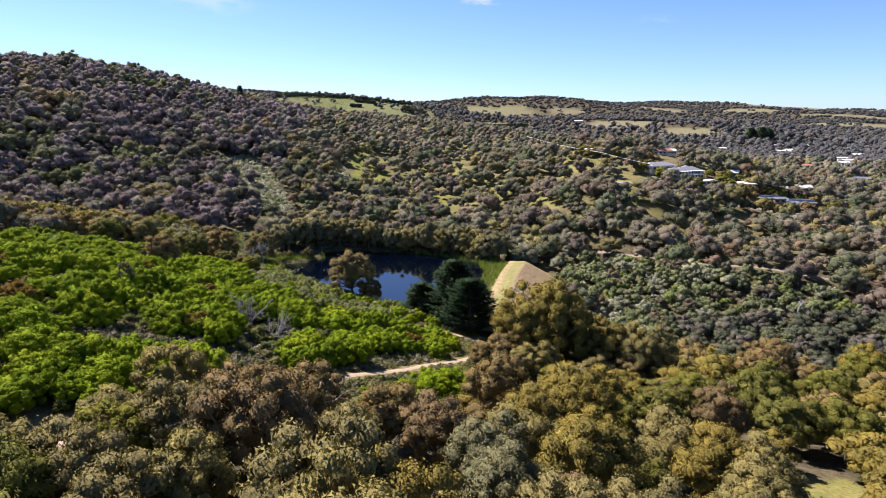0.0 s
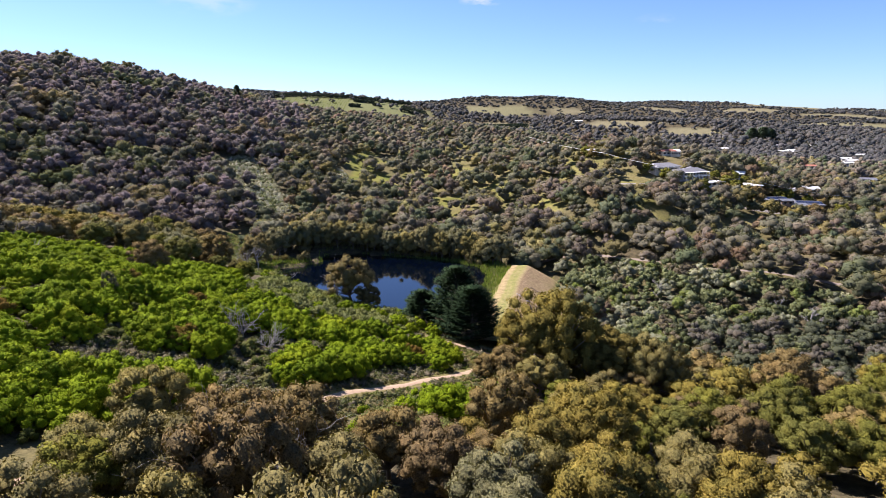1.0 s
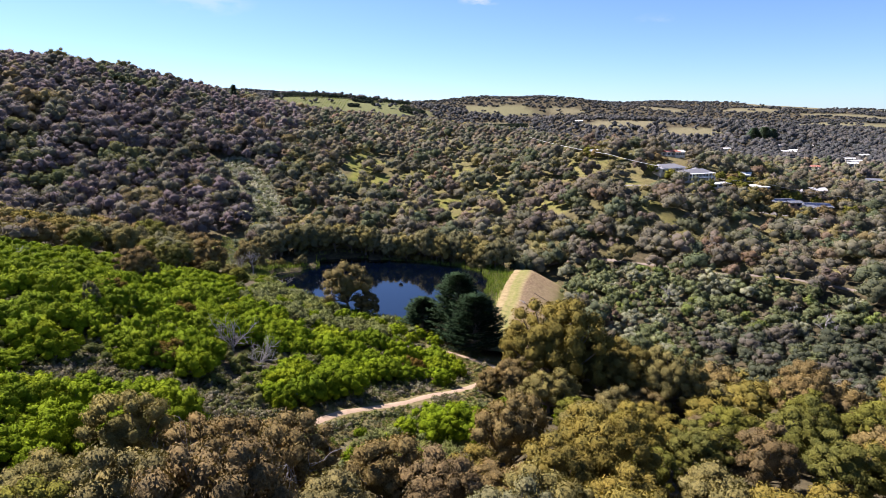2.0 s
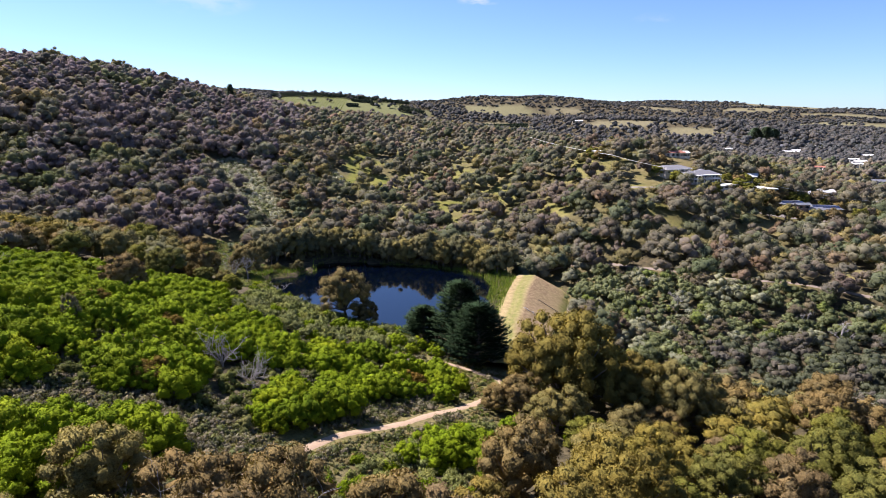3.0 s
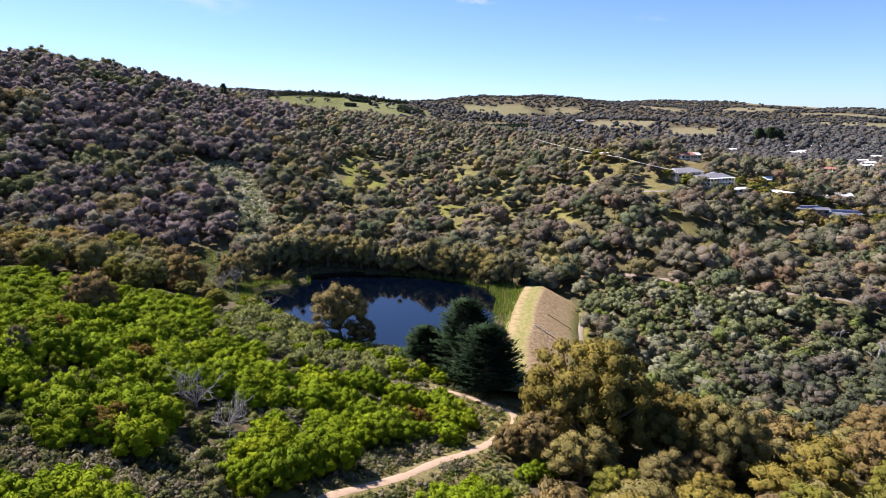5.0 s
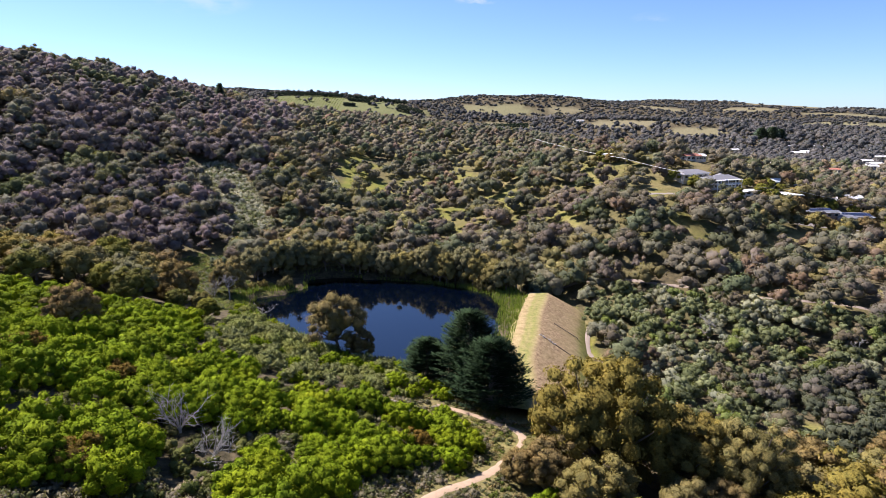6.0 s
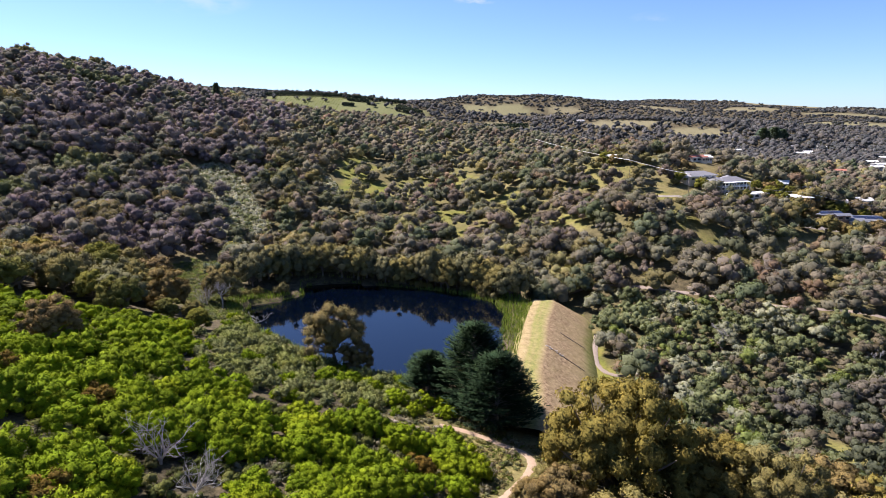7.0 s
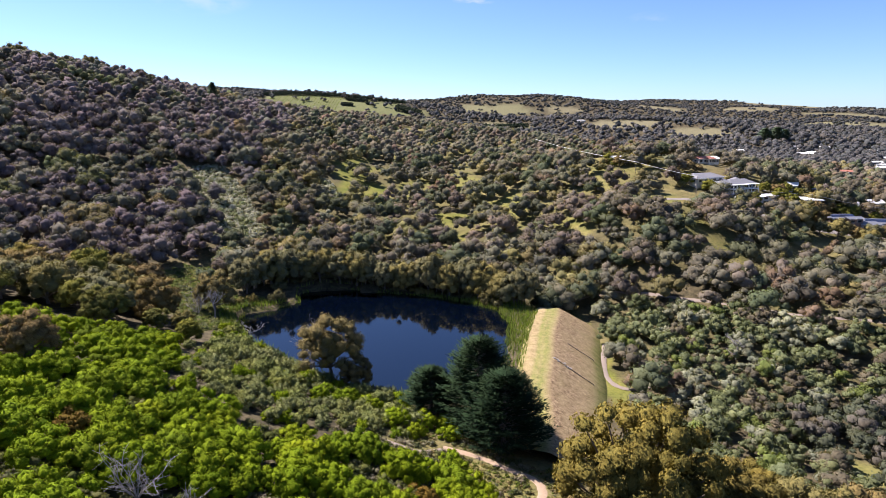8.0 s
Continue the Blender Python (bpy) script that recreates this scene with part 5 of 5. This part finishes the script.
def block(root, dx, dy, w, d, storeys, wall, roof, rise, hip=0.0, windows=3, glaze=0.6, over=0.5):
    """One volume of a house: wall, gables, roof with gutter, windows."""
    h = 2.9 * storeys
    one_box("wall", wall, root, dx - w / 2, dx + w / 2, dy - d / 2, dy + d / 2, -3.0, h)
    if hip < 0.5 and rise > 0.3:
        bm = bmesh.new()
        for sx in (dx - w / 2 + 0.02, dx + w / 2 - 0.22):
            v = [bm.verts.new(p) for p in ((sx, dy - d / 2, h), (sx, dy + d / 2, h), (sx, dy, h + rise * 0.93), (sx + 0.2, dy - d / 2, h), (sx + 0.2, dy + d / 2, h), (sx + 0.2, dy, h + rise * 0.93))]
            for f in ((0, 2, 1), (3, 4, 5), (0, 3, 5, 2), (1, 2, 5, 4)):
                bm.faces.new([v[i] for i in f])
        part("gable", bm, wall, root)
    bm = roof_mesh(w, d, h, rise, over, hip)
    bmesh.ops.translate(bm, verts=bm.verts, vec=(dx, dy, 0))
    rf = part("roof", bm, roof, root)
    one_box("gutter", WHITE, rf, dx - w / 2 - over - 0.1, dx + w / 2 + over + 0.1, dy - d / 2 - over - 0.12, dy - d / 2 - over - 0.003, h - 0.02, h + 0.14)
    for s in range(storeys):
        for i in range(windows):
            window(root, dx - w / 2 + w * (i + 0.5) / windows, dy - d / 2, s * 2.9 + 0.8, min(2.4, w / windows * glaze), 1.4 if glaze < 0.7 else 1.85, 0)
        window(root, dx - w / 2, dy, s * 2.9 + 0.9, d * 0.3, 1.2, -1)
        window(root, dx + w / 2, dy, s * 2.9 + 0.9, d * 0.3, 1.2, 1)


def house(x, y, turn, w, d, storeys, wall, roof, rise, label, glaze=0.6, hip=0.0, solar=0, windows=3, balcony=False, over=0.5, chimney=False, wings=(), raised=0.3):
    """wings: further volumes as (dx, dy, width, depth, storeys, rise, hip)."""
    root = new("house")
    base = min(g(x + a, y + b) for a in (-w / 3, w / 3) for b in (-d / 3, d / 3)) + raised
    root.matrix_basis = pose(x, y, base, 0, 0, turn)
    h = 2.9 * storeys
    block(root, 0, 0, w, d, storeys, wall, roof, rise, hip, windows, glaze, over)
    for dx, dy, ww, dd, st, rr, hp in wings:
        block(root, dx, dy, ww, dd, st, wall, roof, rr, hp, 2, glaze, over)
    for i in range(solar):
        bm = bmesh.new()
        k = rise / (d / 2 + over)
        cx, y0, y1 = -w * 0.4 + i * 1.75, -d * 0.42, -d * 0.1
        z0, z1 = h + 0.24 + k * (d / 2 + over + y0), h + 0.24 + k * (d / 2 + over + y1)
        v = [bm.verts.new(p) for p in ((cx, y0, z0), (cx + 1.65, y0, z0), (cx + 1.65, y1, z1), (cx, y1, z1), (cx, y0, z0 + 0.05), (cx + 1.65, y0, z0 + 0.05), (cx + 1.65, y1, z1 + 0.05), (cx, y1, z1 + 0.05))]
        for f in ((3, 2, 1, 0), (4, 5, 6, 7), (0, 1, 5, 4), (1, 2, 6, 5), (2, 3, 7, 6), (3, 0, 4, 7)):
            bm.faces.new([v[j] for j in f])
        part("solar_panel", bm, SOLAR, root)
    if chimney:
        one_box("chimney", wall, root, w * 0.2, w * 0.2 + 0.7, 0.4, 1.1, h, h + rise + 0.9)
    if balcony:
        fy = -d / 2 - 2.6
        one_box("balcony", WHITE, root, -w / 2, w / 2, fy, -d / 2 - 0.003, 2.75, 2.98)
        one_box("verandah_roof", WHITE, root, -w / 2 - 0.2, w / 2 + 0.2, fy - 0.2, -d / 2 - 0.55, 5.5, 5.78)
        for i in range(8):
            px = -w / 2 + 0.1 + (w - 0.3) * i / 7
            one_box("post", WHITE, root, px, px + 0.2, fy + 0.05, fy + 0.25, -3.0, 2.75)
            one_box("post", WHITE, root, px, px + 0.2, fy + 0.05, fy + 0.25, 2.98, 5.5)
        for zz in (3.25, 3.6, 3.95):
            one_box("rail", WHITE, root, -w / 2, w / 2, fy + 0.11, fy + 0.18, zz, zz + 0.06)
    return tagged(root, label, "house", "houses")


house(171.5, 444.5, 24, 21, 9.5, 2, GREY_WALL, GREY_ROOF, 2.4, "large two-storey house with white columned balconies and grey hipped roof", glaze=0.8, hip=0.9, windows=8, balcony=True, wings=((-10.4, 1.4, 9.0, 12.0, 2, 2.7, 0.95), (5.0, 5.5, 8.0, 9.0, 2, 2.9, 0.9)))
house(154.0, 453.5, 22, 24, 11, 1, CREAM, GREY_ROOF, 2.3, "long low house with a grey hipped roof beside the white balconies", hip=0.95, windows=5, over=0.9, raised=1.6, wings=((-7.0, -5.5, 9.0, 6.0, 1, 1.6, 0.9),))
house(184.0, 437.5, 8, 20, 8, 1, CREAM, PALE_ROOF, 0.5, "low cream house with a flat pale roof", windows=5, over=0.8, wings=((-7.5, -5.0, 8.0, 4.0, 1, 0.4, 0.0),))
house(205.5, 439.5, -6, 15, 9, 1, GREY_WALL, PALE_ROOF, 0.7, "grey house with a white metal roof among trees", glaze=0.8, windows=4, over=1.0, raised=0.8, wings=((6.5, -6.4, 9.0, 5.0, 1, 0.4, 0.0),))
house(240.0, 470.0, 6, 16, 7, 1, WHITE, PALE_ROOF, 0.5, "white house with a long flat pale roof", windows=4, raised=2.4)
house(218.5, 418.0, 4, 16, 9, 1, BRICK, DARK_ROOF, 1.5, "brown brick house with solar panels on a dark metal roof", solar=8, windows=4, hip=0.4, over=0.8, wings=((5.0, -5.6, 8.0, 4.5, 1, 0.9, 0.0),))
house(240.5, 417.5, -10, 18, 10, 1, GREY_WALL, DARK_ROOF, 1.9, "dark grey house with solar panels on its metal roof", solar=9, windows=4, hip=0.5, over=0.8, wings=((-7.0, -6.5, 10.0, 7.0, 1, 1.3, 0.5),))
house(258.0, 454.5, 14, 13, 7, 1, WHITE, PALE_ROOF, 2.3, "white house with several pale gabled roofs", windows=3, raised=1.0, wings=((-9.0, -1.0, 6.0, 9.0, 1, 2.2, 0.0), (9.5, 0.5, 7.0, 6.0, 1, 1.8, 0.0)))
house(212.5, 458.0, -35, 7, 5, 1, WHITE, PALE_ROOF, 2.0, "small white cottage with a steep pale gable", windows=2, raised=1.5)
house(266.0, 402.0, -14, 14, 8, 1, CREAM, PALE_ROOF, 1.1, "cream house with a pale metal roof at the wood's edge", windows=3, wings=((-5.0, -5.0, 7.0, 4.0, 1, 0.8, 0.0),))
house(116.0, 499.2, 16, 12, 7, 1, CREAM, PALE_ROOF, 0.9, "small house with a pale roof on the ridge", windows=3, raised=1.2)
STYLES = [(WHITE, PALE_ROOF), (CREAM, RED_ROOF), (CREAM, PALE_ROOF), (CREAM, GREY_ROOF), (GREY_WALL, DARK_ROOF)]
for x, y, turn, w, style in FAR_HOUSES:
    house(x, y, turn, w, w * 0.6, 1, *STYLES[style], 1.4, "distant bungalow among gum trees", windows=3, over=0.6, raised=0.8, wings=((w * 0.25, -w * 0.4, w * 0.4, w * 0.3, 1, 0.9, 0.0),))

# water tank beside the white house
bm = bmesh.new()
bmesh.ops.create_cone(bm, cap_ends=True, segments=24, radius1=1.6, radius2=1.6, depth=2.4)
bmesh.ops.bevel(bm, geom=[e for e in bm.edges if abs(e.verts[0].co.z - e.verts[1].co.z) < 0.01], offset=0.12, segments=2, affect="EDGES")
tank = part("water_tank", bm, WHITE, None)
tank.location = (166, 430, g(166, 430) + 1.1)
tagged(tank, "round white water tank below the balcony", "water tank")


# power poles with their cables
def power_pole(x, y, tall, turn):
    root = new("power_pole")
    root.matrix_basis = pose(x, y, g(x, y), 0, 0, turn)
    v, f = tubes([[((0, 0, -0.8), 0.17), ((0, 0, tall), 0.11)]], 8)
    add_mesh("pole", v, f, TIMBER, root, smooth=True)
    one_box("crossarm", TIMBER, root, -1.1, 1.1, -0.18, -0.115, tall - 0.7, tall - 0.55)
    for px in (-0.95, 0.0, 0.95):
        one_box("insulator", WHITE, root, px - 0.06, px + 0.06, -0.2, -0.1, tall - 0.548, tall - 0.36)
    return tagged(root, "weathered timber power pole with a crossarm", "power pole", "power poles")


def cable(a, b, sag, r=0.05):
    pts = [tuple(Vector(a).lerp(Vector(b), i / 16) - Vector((0, 0, sag * 4 * (i / 16) * (1 - i / 16)))) for i in range(17)]
    v, f = tubes([[(p, r) for p in pts]], 5)
    return tagged(add_mesh("power_cable", v, f, CABLE, smooth=True), "thin pale overhead cable strung between poles", "cable", "power cables")


for x, y, tall, turn in [(92.2, 733, 12.7, 5), (113, 455, 12.7, 20), (139, 424, 12.7, 35), (206, 424, 11, 60), (298, 419, 11, 80)]:
    power_pole(x, y, tall, turn)
cable((92.2, 732.8, g(92.2, 733) + 12.4), (113, 454.8, g(113, 455) + 12.4), 1.5, 0.13)
cable((113, 454.8, g(113, 455) + 12.4), (139, 423.8, g(139, 424) + 12.4), 0.5, 0.11)
cable((139, 423.8, g(139, 424) + 12.4), (206, 423.8, g(206, 424) + 10.4), 2.0, 0.05)
cable((206, 423.8, g(206, 424) + 10.4), (298, 418.8, g(298, 419) + 10.4), 2.5, 0.05)



# timber rails across the dry face of the dam
def face_rail(x0, y0, x1, y1, z0, z1):
    root = new("timber_rail")
    root.location = (x0, y0, z0)
    span, drop = Vector((x1 - x0, y1 - y0, 0)), z1 - z0
    n = 6
    for i in range(n + 1):
        q = span * (i / n)
        one_box("post", TIMBER, root, q.x - 0.09, q.x + 0.09, q.y - 0.09, q.y + 0.09, drop * i / n - 0.35, drop * i / n + 0.4)
    for h in (0.16, 0.34):
        v, f = tubes([[(tuple(Vector((0, 0, h))), 0.07), (tuple(span + Vector((0, 0, drop + h))), 0.07)]], 6)
        add_mesh("rail", v, f, TIMBER, root)
    return tagged(root, "low dark timber rail running down the dam face", "rail", "dam rails")


face_rail(32.6, 258.2, 41.1, 253.7, 18.3, 13.7)
face_rail(37.7, 277.8, 45.9, 273.7, 17.9, 13.5)

# pale stones spilled beside the first rail
rng = np.random.default_rng(610)
for i in range(22):
    u = rng.random()
    bm = bmesh.new()
    bmesh.ops.create_icosphere(bm, subdivisions=2, radius=rng.uniform(0.18, 0.42))
    for v in bm.verts:
        v.co *= rng.uniform(0.8, 1.15)
    bmesh.ops.scale(bm, vec=(1.2, 0.9, 0.65), verts=bm.verts)
    stone = part("stone", bm, STONE, None)
    stone.matrix_basis = pose(29.2 + 5.3 * u + rng.normal(0, 0.35), 260.0 - 2.7 * u + rng.normal(0, 0.45), 20.35 - 3.0 * u + 0.12, 0, 0, rng.uniform(0, 360))
    tagged(stone, "pale grey stone lying on the dam face", "stone", "dam stones")

# hedges and windbreaks on the far farm
HEDGE = leaf_material("hedge leaves", [(0.035, 0.05, 0.032), (0.045, 0.06, 0.038)], 0.12)


def hedge(x0, y0, x1, y1, width, tall, seed):
    rng = np.random.default_rng(seed)
    length = math.hypot(x1 - x0, y1 - y0)
    n = int(length * 16) + 120
    u, s, t = rng.random(n), rng.uniform(-1, 1, n), rng.random(n)
    mx, my = (x1 - x0) / length, (y1 - y0) / length
    px, py = x0 + (x1 - x0) * u - my * s * width / 2, y0 + (y1 - y0) * u + mx * s * width / 2
    pz = ground(px, py) + tall * np.maximum(t, rng.random(n)) * (1 - 0.25 * s * s)
    v, f = leaf_quads(rng, np.c_[px, py, pz], np.c_[-my * s, mx * s - 0.4, np.full(n, 0.8)], 1.7, flat=0.9)
    ob = add_mesh("hedge", v, f, HEDGE)
    return tagged(ob, "dark clipped hedge on a green paddock", "hedge", "hedges")


for i, (x0, y0, x1, y1, w, tall) in enumerate([(-277, 1742, -245, 1740, 10, 8), (-214, 1765, -194, 1765, 10, 8), (-272, 1800, -212, 1796, 12, 8), (-520, 1852, -310, 1845, 14, 10), (-310, 1848, -110, 1835, 14, 10), (-128, 1728, -64, 1696, 20, 16), (-64, 1600, 192, 1520, 20, 14)]):
    hedge(x0, y0, x1, y1, w, tall, 500 + i)


# vine rows on the green paddock
rng = np.random.default_rng(590)
vs, fs, base = [], [], 0
for row in range(26):
    px = np.full(70, -478 + row * 7.6) + rng.normal(0, 0.4, 70)
    py = np.linspace(1690, 1835, 70) + rng.normal(0, 0.5, 70)
    v, f = leaf_quads(rng, np.c_[px, py, ground(px, py) + rng.uniform(0.4, 1.7, 70)], np.tile((0.0, -0.5, 0.8), (70, 1)), 1.0, flat=0.9)
    vs.append(v)
    fs.append(f + base)
    base += len(v)
tagged(add_mesh("vine_rows", np.concatenate(vs), np.concatenate(fs), BUSH), "rows of green vines on the hilltop paddock", "vines", kind="stuff")
